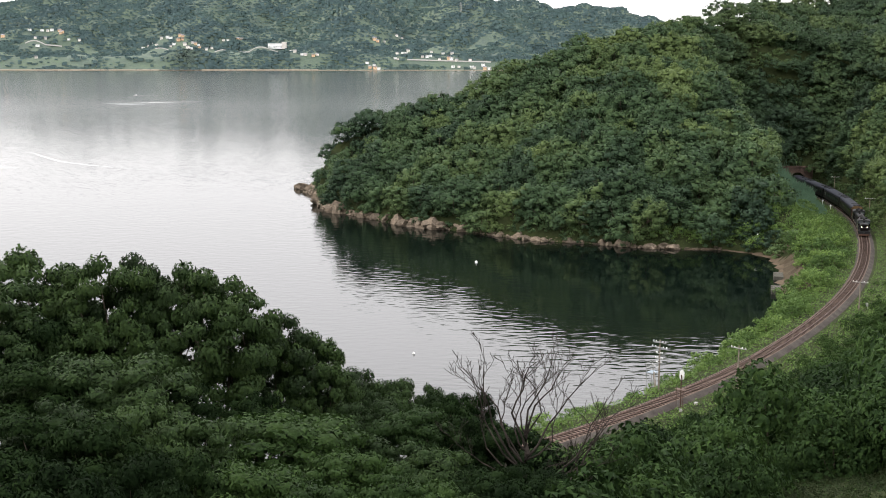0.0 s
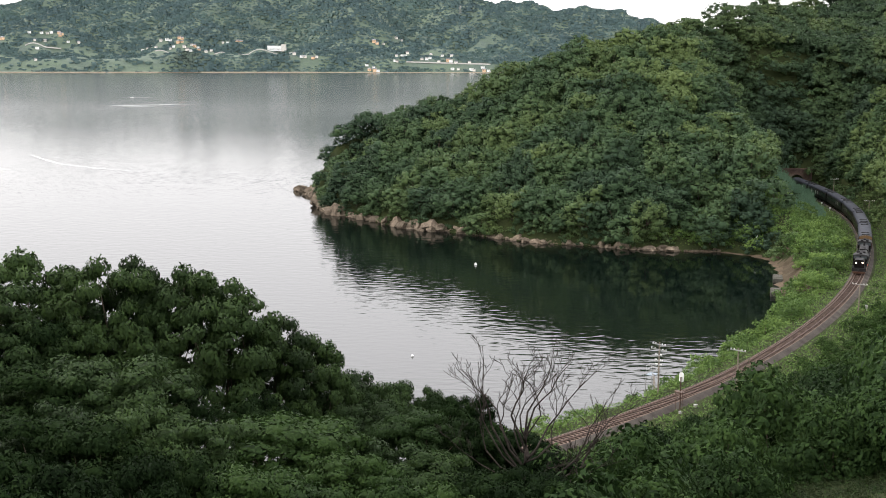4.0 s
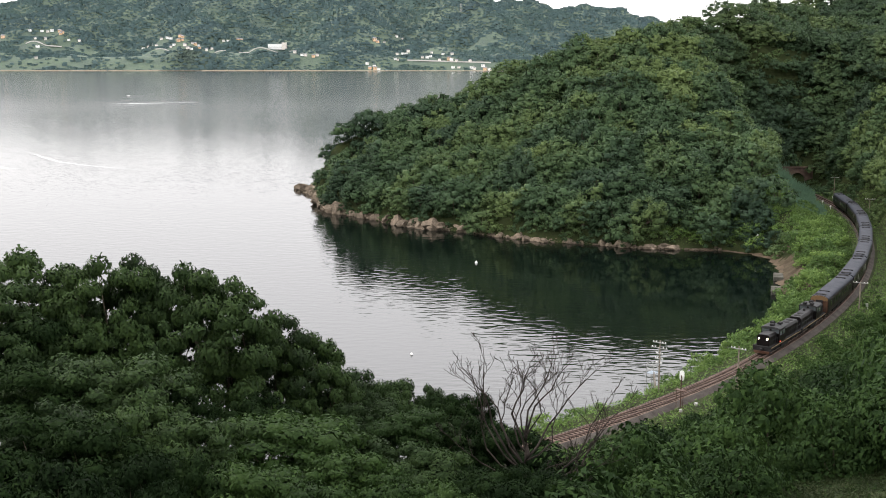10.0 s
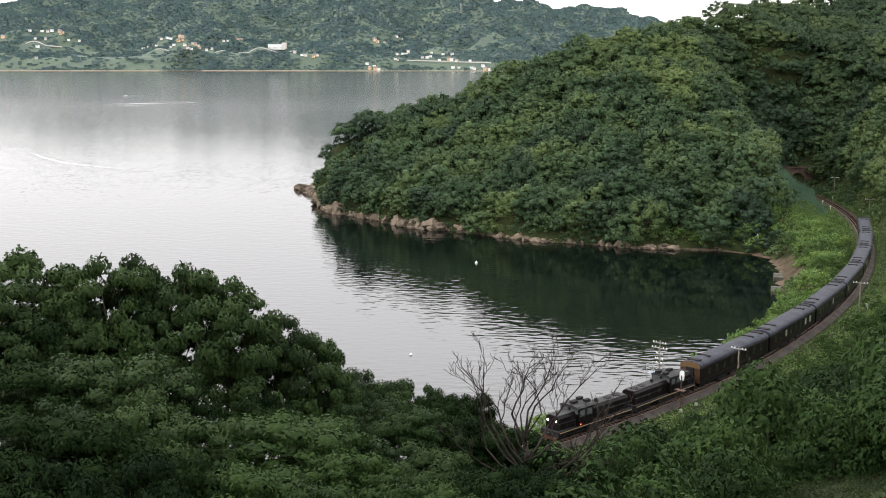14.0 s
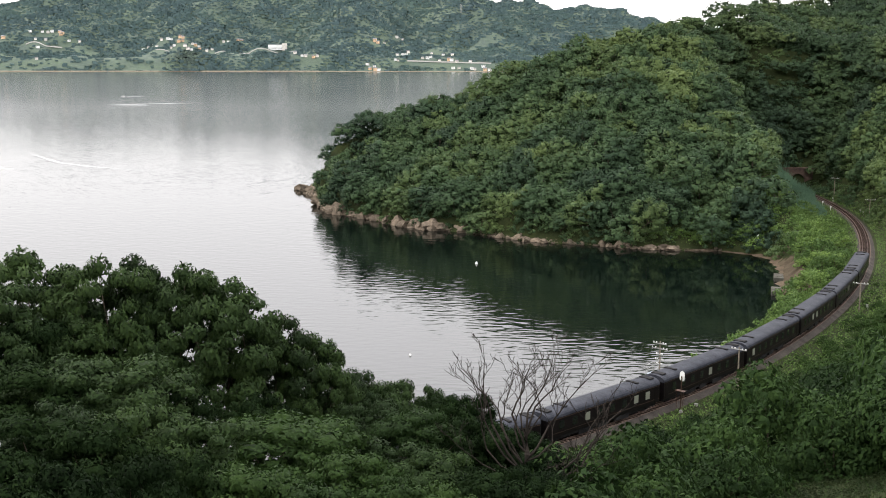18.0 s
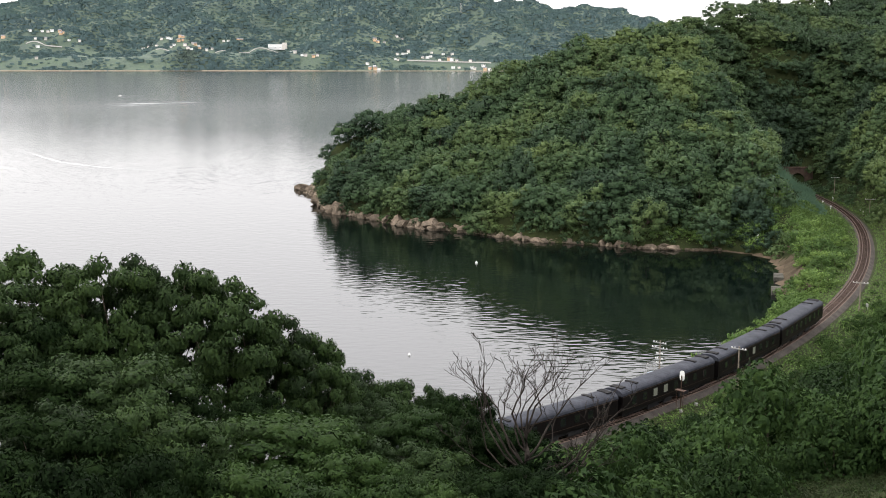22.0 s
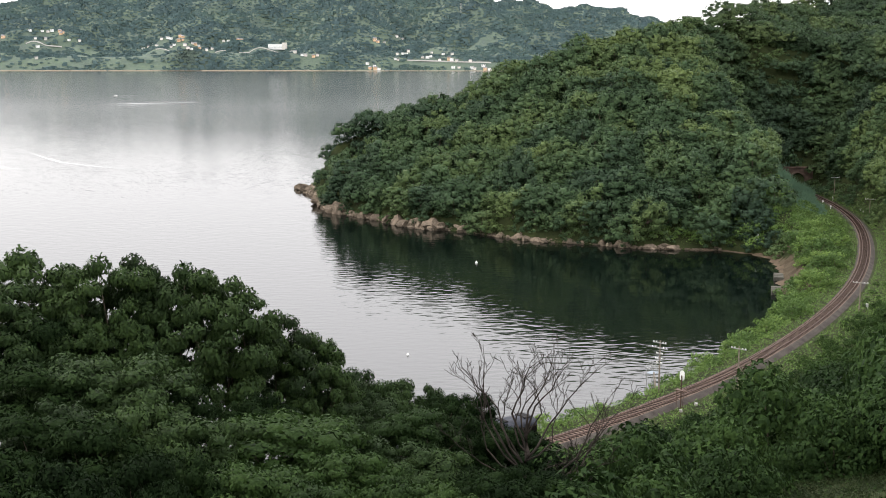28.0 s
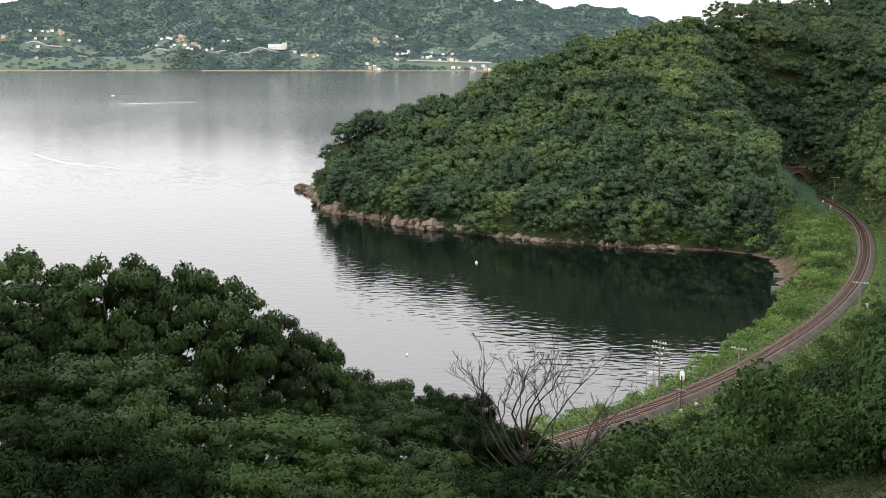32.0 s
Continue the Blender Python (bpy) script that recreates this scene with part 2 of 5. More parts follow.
# darker copy of the wood leaves: the hill's shade is put into colour
WOOD_HILL = leafy("shaded_wood_leaves", ((0.30, (0.0172, 0.0332, 0.0202)), (0.5, (0.0357, 0.0635, 0.0277)), (0.72, (0.0806, 0.1105, 0.0360))), 0.12, patch=0.022, by_tree=0.27, cell=0.11, leaf=0.10, grain=1.6, mottle=0.18, relief=0.3)
# near-black leaves: the shade of the lower slope is put into their colour
LEAF_SHADED = leafy("shaded_broad_leaves", ((0.28, (0.0037, 0.0075, 0.0031)), (0.5, (0.0076, 0.0155, 0.0054)), (0.72, (0.0152, 0.0284, 0.0086))), 0.12, gloss=0.02, patch=0.12, by_tree=0.25, grain=4.5)
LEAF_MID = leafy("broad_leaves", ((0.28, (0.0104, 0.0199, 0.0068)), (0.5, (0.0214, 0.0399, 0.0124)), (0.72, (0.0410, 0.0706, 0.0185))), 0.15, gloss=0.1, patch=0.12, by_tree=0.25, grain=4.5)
LEAF_LIGHT = leafy("light_pinnate_leaves", ((0.28, (0.0095, 0.0213, 0.0056)), (0.5, (0.0198, 0.0408, 0.0095)), (0.72, (0.0364, 0.0672, 0.0141))), 0.2, gloss=0.1, patch=0.12, by_tree=0.25, grain=4.5)
LEAF_VINE = leafy("vine_leaves", ((0.28, (0.0065, 0.0144, 0.0051)), (0.5, (0.0157, 0.0323, 0.0095)), (0.74, (0.0399, 0.0725, 0.0180))), 0.2, gloss=0.05, patch=0.07, by_tree=0.3, grain=4.0)
LEAF_BANK = leafy("bank_leaves", ((0.26, (0.0337, 0.0649, 0.0182)), (0.5, (0.0718, 0.1242, 0.0322)), (0.74, (0.1459, 0.2214, 0.0566))), 0.3, patch=0.1, grain=3.0)
# knoll leaves paled and blued: distance haze put into the colour
LEAF_HAZE = leafy("hazy_knoll_leaves", ((0.22, (0.050, 0.074, 0.068)), (0.5, (0.070, 0.098, 0.084)), (0.8, (0.095, 0.125, 0.096))), 0.1, patch=0.02, grain=0.4)
LEAF_REED = leafy("reed_leaves", ((0.22, (0.035, 0.070, 0.045)), (0.5, (0.065, 0.12, 0.072)), (0.8, (0.10, 0.17, 0.098))), 0.3, patch=0.1, by_tree=0.0)
GRASS = leafy("grass_blades", ((0.22, (0.011, 0.018, 0.007)), (0.5, (0.021, 0.032, 0.011)), (0.8, (0.040, 0.054, 0.019))), 0.3, patch=0.2, by_tree=0.0)


# ---- mesh helpers ----
def part(name, bm, mat, parent=None, label=""):
    me = bpy.data.meshes.new(name)
    bm.to_mesh(me)
    bm.free()
    me.materials.append(mat)
    ob = new(name, me)
    if parent:
        ob.parent = parent
    return tagged(ob, label)


def array_mesh(name, verts, quads, mat, smooth=False, normals=None):
    """A mesh from arrays of corners and of faces with three or four corners each."""
    me = bpy.data.meshes.new(name)
    verts = np.asarray(verts, np.float32)
    quads = np.asarray(quads, np.int32)
    me.vertices.add(len(verts))
    me.vertices.foreach_set("co", verts.ravel())
    me.loops.add(quads.size)
    me.loops.foreach_set("vertex_index", quads.ravel())
    me.polygons.add(len(quads))
    me.polygons.foreach_set("loop_start", np.arange(len(quads), dtype=np.int32) * quads.shape[1])
    if smooth:
        me.polygons.foreach_set("use_smooth", np.ones(len(quads), bool))
    me.materials.append(mat)
    me.update(calc_edges=True)
    if normals is not None:                        # leaves take the shading of the spray that they belong to
        me.polygons.foreach_set("use_smooth", np.ones(len(quads), bool))
        me.normals_split_custom_set_from_vertices(np.asarray(normals, np.float32))
    return me


def box(bm, x, y, z, sx, sy, sz, bevel=0.0, turn=None):
    """A box about a centre, its edges chamfered."""
    m = Matrix.Translation((x, y, z)) @ (turn.to_4x4() if turn else Matrix()) @ Matrix.Diagonal((sx, sy, sz, 1))
    made = bmesh.ops.create_cube(bm, size=1, matrix=m)["verts"]
    if bevel:
        edges = list({e for v in made for e in v.link_edges})
        bmesh.ops.bevel(bm, geom=edges, offset=bevel, segments=2, affect="EDGES", profile=0.5)


def rod(bm, a, b, r0, r1=None, n=8):
    """A round bar from a to b, which may taper."""
    a, b = Vector(a), Vector(b)
    d = b - a
    m = Matrix.Translation((a + b) / 2) @ d.to_track_quat("Z", "Y").to_matrix().to_4x4()
    bmesh.ops.create_cone(bm, cap_ends=True, segments=n, radius1=r0, radius2=r0 if r1 is None else r1, depth=d.length, matrix=m)


def bent(bm, points, radii, n=6):
    """A limb: a tapering tube through points."""
    rings = []
    for i, p in enumerate(points):
        p = Vector(p)
        d = Vector(points[min(i + 1, len(points) - 1)]) - Vector(points[max(i - 1, 0)])
        q = d.to_track_quat("Z", "Y")
        rings.append([bm.verts.new(p + q @ Vector((math.cos(2 * math.pi * k / n) * radii[i], math.sin(2 * math.pi * k / n) * radii[i], 0))) for k in range(n)])
    for a, b in zip(rings, rings[1:]):
        for k in range(n):
            bm.faces.new((a[k], a[(k + 1) % n], b[(k + 1) % n], b[k]))
    bm.faces.new(rings[-1])
    for f in bm.faces:
        f.smooth = True


def extrude_x(bm, outline, x0, x1):
    """A body with the outline (y, z) from x0 to x1, closed at both ends."""
    a = [bm.verts.new((x0, y, z)) for y, z in outline]
    b = [bm.verts.new((x1, y, z)) for y, z in outline]
    n = len(outline)
    for i in range(n):
        bm.faces.new((a[i], a[(i + 1) % n], b[(i + 1) % n], b[i]))
    bm.faces.new(a)
    bm.faces.new(b)
    bmesh.ops.recalc_face_normals(bm, faces=bm.faces)


def thing(name, label, category, group="", kind=""):
    return tagged(new(name), label, category, group, kind)


# ---- the line of the railway ----
LINE = ((118, 620), (118, 560), (118, 500), (118, 440), (118, 400), (117.6, 375), (117.2, 356), (116.2, 336.8), (113.8, 318), (110, 298), (104.6, 278.3),
        (97.5, 257.1), (89.1, 235.5), (80.9, 217.1), (72.3, 200.4), (63.1, 184.7), (54.1, 170.9), (47, 161.1), (40.7, 152.6), (35.4, 146.5),
        (30.5, 141.2), (26, 136.6), (21.8, 132.2), (14, 124.6), (4, 116.5), (-12, 107), (-35, 99), (-65, 94), (-100, 92), (-140, 93),
        (-190, 97), (-250, 104), (-310, 112))
RAIL_Z = 4.2


def even(points, step):
    p = np.array(points, float)
    s = np.r_[0, np.cumsum(np.hypot(*np.diff(p, axis=0).T))]
    at = np.arange(0, s[-1], step)
    return np.stack([np.interp(at, s, p[:, 0]), np.interp(at, s, p[:, 1])], 1)


def soften(p, reach):
    k = np.exp(-0.5 * (np.arange(-3 * reach, 3 * reach + 1) / reach) ** 2)
    k /= k.sum()
    pad = 3 * reach
    q = np.concatenate([p[:1] + (p[:1] - p[1:pad + 1][::-1]), p, p[-1:] + (p[-1:] - p[-pad - 1:-1][::-1])])
    return np.stack([np.convolve(q[:, i], k, "valid") for i in (0, 1)], 1)


TRACK = even(soften(even(LINE, 1.0), 7), 1.0)
TRACK_S = np.arange(len(TRACK)) * 1.0


OPEN_TRACK = TRACK[TRACK[:, 1] < 373]


def on_track(s):
    return np.array([np.interp(s, TRACK_S, TRACK[:, 0]), np.interp(s, TRACK_S, TRACK[:, 1])])


def track_side(s, off):
    a, b = on_track(s - 0.5), on_track(s + 0.5)
    d = (b - a) / np.hypot(*(b - a))
    return (a + b) / 2 + np.array([-d[1], d[0]]) * off, math.degrees(math.atan2(d[1], d[0]))


# ---- the lie of the land ----
SHORE = ((-420, 130), (-250, 118), (-140, 108), (-70, 110), (-25, 116), (0, 127), (14, 140), (23, 147.5), (31, 157), (39.5, 168.5),
         (46, 176.5), (53, 186.5), (59.5, 198), (65.5, 211), (69.5, 224.5), (72, 236), (76, 248), (78, 264), (75, 270), (69, 275), (58, 276.5),
         (48, 279), (37, 284), (26, 288), (14, 297), (6, 305), (-4, 310), (-13, 318), (-24, 333), (-33, 343), (-37, 352), (-43, 386),
         (-47, 402), (-43, 425), (-22, 446), (15, 465), (60, 490), (130, 560), (320, 700), (700, 760), (700, -300), (-420, -300))
CREST_X = (-60, -43, -35, -16, 3, 22, 40, 51, 73, 95, 114, 132, 200, 320)
CREST_Z = (2, 11, 20, 28, 31, 40, 45, 49, 52.5, 57, 60.5, 63, 75, 90)


def smooth(t):
    t = np.clip(t, 0, 1)
    return t * t * (3 - 2 * t)


SHORE_EVEN = even(SHORE + SHORE[:1], 1.5)


def nearest(points, X, Y):
    best = np.full(X.shape, 1e18)
    which = np.zeros(X.shape, int)
    for i in range(0, len(points), 64):
        d = (X[..., None] - points[i:i + 64, 0]) ** 2 + (Y[..., None] - points[i:i + 64, 1]) ** 2
        j = d.argmin(-1)
        v = np.take_along_axis(d, j[..., None], -1)[..., 0]
        hit = v < best
        best[hit], which[hit] = v[hit], j[hit] + i
    return np.sqrt(best), which


def inside(X, Y):
    r = np.zeros(X.shape, bool)
    for (ax, ay), (bx, by) in zip(SHORE, SHORE[1:] + SHORE[:1]):
        if ay != by:
            r ^= ((ay > Y) != (by > Y)) & (X < (bx - ax) * (Y - ay) / (by - ay) + ax)
    return r


def lie(X, Y):
    """Height of the ground, distance inland, distance to the railway and side of it (+ is inland)."""
    X, Y = np.asarray(X, float), np.asarray(Y, float)
    ds, _ = nearest(SHORE_EVEN, X, Y)
    ds = np.where(inside(X, Y), ds, -ds)
    dt, k = nearest(TRACK, X, Y)
    k = np.clip(k, 1, len(TRACK) - 2)
    d = TRACK[k + 1] - TRACK[k - 1]
    side = d[..., 0] * (Y - TRACK[k, 1]) - d[..., 1] * (X - TRACK[k, 0])
    dn = np.where(side > 0, dt, -dt)
    north = smooth((Y - 205) / 75)
    head_shore = smooth((Y - 262) / 14) * smooth((82 - X) / 8)
    z = np.where(ds > 0, 3.4 * smooth(ds / 8) * (1 - head_shore) + head_shore * 1.6 * smooth(ds / 2.0), np.maximum(-5, ds * 0.6))
    crest = np.interp(X, CREST_X, CREST_Z)
    ridge = 377 + np.clip(X, -40, 300) * 0.06 + np.clip(X - 70, 0, 70) * 1.05
    pos = np.maximum(ds, 0)
    u = pos / (pos + np.abs(Y - ridge) * 0.95 + 1e-6)
    z = z + north * np.maximum(crest - 3, 0) * u ** 0.92
    hill = 0.30 * np.clip(dn - 5, 0, 80) + 0.70 * np.clip(dn - 85, 0, 25)
    hill = hill + 9 * np.exp(-((X + 30) / 38) ** 2 - ((Y - 60) / 22) ** 2) * smooth(dn / 20)
    z = z + np.where(dn > 0, (1 - north) * hill, 0)
    # unseen hillside behind the viewpoint, added to block light from behind
    z = z + 75 * smooth((-Y - 8) / 120)
    z = z + 4.2 * np.exp(-(X ** 2 + Y ** 2) / 60)
    cut = (1 - smooth((Y - 372) / 2))
    open_d, _ = nearest(OPEN_TRACK, X, Y)
    cap = 3.6 + 1.15 * np.maximum(0, open_d - 4.5) + 0.55 * np.maximum(0, open_d - 24) + 7.6 * smooth((Y - 372) / 2) * (1 - smooth((dt - 5) / 9))
    flat = 3.6 + 0.25 * np.clip(open_d - 4.5, 0, 11) + 1.3 * np.maximum(0, open_d - 15.5)
    late = smooth((Y - 330) / 42)
    cap = np.where((dn < 0) & (Y < 372), flat * (1 - late) + cap * late, cap)
    z = np.minimum(z, cap)
    bed = (1 - smooth((dt - 3.2) / 4)) * cut
    z = z * (1 - bed) + 3.55 * bed
    return z, ds, dt, dn


def height(x, y):
    return float(lie(np.array([x]), np.array([y]))[0][0])


def land():
    step = 2.5
    xs, ys = np.arange(-300, 330, step), np.arange(-180, 600, step)
    X, Y = np.meshgrid(xs, ys)
    z, ds, dt, dn = lie(X, Y)
    rough = np.sin(X * 0.9) * np.sin(Y * 0.8) + np.sin(X * 0.37 + Y * 0.21)
    z = z + np.where((ds > 3) & (dt > 7), 0.25 * rough, 0)
    n = len(xs)
    V = np.stack([X.ravel(), Y.ravel(), z.ravel()], 1)
    i = (np.arange(len(ys) - 1)[:, None] * n + np.arange(n - 1)[None]).ravel()
    Q = np.stack([i, i + 1, i + n + 1, i + n], 1)
    keep = (z.ravel()[Q] > -4.9).any(1)
    return tagged(new("ground", array_mesh("ground", V, Q[keep], SOIL, True)), "dark soil of the wooded shore and slopes", "ground", kind="structure")


land()

sea = new("water", array_mesh("water", [(-6000, -900, 0), (6000, -900, 0), (6000, 7000, 0), (-6000, 7000, 0)], [(0, 1, 2, 3)], WATER))
tagged(sea, "calm grey sea water with small ripples", "water", kind="structure")


# ---- plants ----
def leaves(rng, centre, normal, size, slim=0.55, droop=0.15, hang=0.0):
    """Pointed leaves at the centres, facing roughly along the normals; hang: how far their tips point down."""
    n = len(centre)
    a = rng.normal(size=(n, 3))
    a = a + np.array([0, 0, -3.0]) * hang
    a -= normal * (a * normal).sum(1, keepdims=True)
    a /= np.linalg.norm(a, axis=1, keepdims=True) + 1e-9
    b = np.cross(normal, a)
    s = np.asarray(size).reshape(-1, 1)
    V = np.stack([centre - a * s + b * s * slim, centre - a * s * 0.6 - b * s * slim + normal * s * droop, centre + a * s - normal * s * droop], 1)
    return V.reshape(-1, 3), np.arange(3 * n).reshape(-1, 3)


def unit(v):
    return v / (np.linalg.norm(v, axis=-1, keepdims=True) + 1e-9)


def knob(n):
    """A rounded lump of n x n faces a side, as arrays."""
    V, Q = [], []
    for axis in range(3):
        for sign in (-1, 1):
            base = len(V)
            for i in range(n + 1):
                for j in range(n + 1):
                    u, v = math.tan((2 * i / n - 1) * 0.7854), math.tan((2 * j / n - 1) * 0.7854)
                    c = [0, 0, 0]
                    c[axis], c[(axis + 1) % 3], c[(axis + 2) % 3] = sign, u * sign, v
                    V.append(c)
            for i in range(n):
                for j in range(n):
                    k = base + i * (n + 1) + j
                    Q.append((k, k + n + 1, k + n + 2, k + 1))
    V = np.array(V, float)
    V, back = np.unique(np.round(V / np.linalg.norm(V, axis=1, keepdims=True), 4), axis=0, return_inverse=True)
    Q = back.reshape(-1)[np.array(Q)]
    return V, np.concatenate([Q[:, [0, 1, 2]], Q[:, [0, 2, 3]]])


def crown_leaves(rng, clumps, radii, per, size, flat=0.6, faces=2, core=0.72, under=0.5, hang=0.0, fuzz=0.36, body=0.35):
    """Leafy sprays: each clump is an uneven cushion of leaves with single leaves standing out of it.
    Returns corners, triangles and the normal at each corner."""
    clumps, radii = np.asarray(clumps), np.asarray(radii)
    squeeze = np.array([1, 1, 1 / flat])
    shape = np.array([1, 1, flat])
    middle = clumps.mean(0) - np.array([0, 0, 0.5 * np.ptp(clumps[:, 2])])
    C, N, S, KV, KN, KQ, start = [], [], [], [], [], [], 0
    kv, kq = knob(faces)
    for i, (c, r) in enumerate(zip(clumps, radii)):
        count = max(6, int(per * (r / radii.mean()) ** 2))
        d = unit(rng.normal(size=(count, 3)))
        d[:, 2] = np.where(d[:, 2] < 0, d[:, 2] * under, d[:, 2])
        d = unit(d)
        P = c + d * r * (0.72 + fuzz * rng.random((count, 1))) * shape
        gap = np.linalg.norm((P[:, None] - clumps[None]) * squeeze, axis=2) / radii[None]
        gap[:, i] = 9
        ok = gap.min(1) > 0.86
        out = unit(d[ok] * squeeze * 0.8 + unit(P[ok] - middle) * body)
        C.append(P[ok])
        N.append(unit(out + rng.normal(size=(ok.sum(), 3)) * 0.34))
        S.append(unit(N[-1] * 0.6 + out * 0.4))
        turn = np.array(Matrix.Rotation(rng.uniform(0, 6.28), 3, "Z"))
        k = kv @ turn
        KV.append(c + k * (r * core * (0.62 + 0.62 * rng.random((len(kv), 1)))) * shape)
        KN.append(unit(k * squeeze * 0.8 + unit(KV[-1] - middle) * body + rng.normal(size=kv.shape) * 0.3))
        KQ.append(kq + start)
        start += len(kv)
    C, N, S = np.concatenate(C), np.concatenate(N), np.concatenate(S)
    V, Q = leaves(rng, C, N, size * (0.6 + 0.8 * rng.random(len(C))), 0.6, hang=hang)
    face = np.cross(V[Q[:, 1]] - V[Q[:, 0]], V[Q[:, 2]] - V[Q[:, 0]])
    back = (face * S).sum(1) < 0
    Q[back] = Q[back][:, ::-1]
    KV, KQ, KN = np.concatenate(KV), np.concatenate(KQ), np.concatenate(KN)
    face = np.cross(KV[KQ[:, 1]] - KV[KQ[:, 0]], KV[KQ[:, 2]] - KV[KQ[:, 0]])
    back = (face * KN[KQ[:, 0]]).sum(1) < 0
    KQ[back] = KQ[back][:, ::-1]
    return np.concatenate([V, KV]), np.concatenate([Q, KQ + len(V)]), np.concatenate([np.repeat(S, 3, 0), KN])


def dome_clumps(rng, count, radius, top, low=0.0, squash=0.75, lumps=0.25):
    """Clump centres over an uneven dome; top: height of its crown, low: how far it reaches down."""
    g = np.arange(count) + 0.5
    phi = g * 2.39996 + rng.normal(size=count) * 0.25
    ct = 1 - g / count * (1 + low)
    st = np.sqrt(np.clip(1 - ct ** 2, 0, 1))
    r = radius * (1 + lumps * rng.normal(size=count).clip(-1.6, 1.2))
    return np.stack([st * np.cos(phi) * r, st * np.sin(phi) * r, top - radius * squash + ct * r * squash], 1)


def trunk_mesh(rng, high, thick, targets, fork=0.35):
    bm = bmesh.new()
    lean = rng.normal(size=2) * 0.04 * high
    f = Vector((lean[0], lean[1], high * fork))
    bent(bm, [(0, 0, -0.6), (lean[0] * 0.4, lean[1] * 0.4, high * fork * 0.5), f], [thick * 1.3, thick, thick * 0.8], 8)
    for t in targets:
        t = Vector(t)
        mid = f.lerp(t, 0.5) + Vector((*(rng.normal(size=2) * 0.05 * high), -0.04 * high))
        bent(bm, [f, mid, t], [thick * 0.55, thick * 0.3, thick * 0.07], 5)
    return bm


def tree(name, label, seed, high, radius, count, per, size, mat, low=0.1, squash=0.75, clump=None, group="", lumps=0.2, flat=0.6, faces=2, core=0.72, under=0.5, inner=0.4, limbs=9, fork=0.35, body=0.35):
    rng = np.random.default_rng(seed)
    t = thing(name, label, "tree", group)
    c = dome_clumps(rng, count, radius, high, low, squash, lumps)
    filling = dome_clumps(rng, int(count * inner), radius * 0.55, high * 0.9, low, squash, 0.3)
    allc = np.concatenate([c, filling])
    cr = (clump or radius * 0.3) * (0.62 + 0.75 * rng.random(len(allc)))
    V, Q, N = crown_leaves(rng, allc, cr, per, size, flat, faces, core, under, body=body)
    part("trunk", trunk_mesh(rng, high, 0.03 * high, c[::max(1, count // limbs)] * 0.95, fork), BARK, t)
    crown = new("crown", array_mesh("crown", V, Q, mat, True, normals=N))
    crown.parent = t
    SHAPES[crown.data.name] = (V, Q, N)
    return t


SHAPES = {}          # corners, triangles and normals of the crowns that woods and thickets are joined from


def joined(name, label, category, mat, pieces):
    """One growth out of many shapes; pieces: (shape, x, y, z, size, turn)."""
    V, Q, N, start = [], [], [], 0
    for (v, q, n), x, y, z, s, a in pieces:
        turn = np.array(Matrix.Rotation(a, 3, "Z")).T
        V.append((v * s) @ turn + np.array([x, y, z]))
        N.append(n @ turn)
        Q.append(q + start)
        start += len(v)
    return tagged(new(name, array_mesh(name, np.concatenate(V), np.concatenate(Q), mat, True, normals=np.concatenate(N))), label, category, kind="stuff")


def upper(shape, share):
    """The upper part of a shape: what is buried in its neighbours is left out."""
    v, q, n = shape
    up = v[q][:, :, 2].mean(1) > np.quantile(v[:, 2], share)
    used, back = np.unique(q[up], return_inverse=True)
    return v[used], back.reshape(-1, 3), n[used]


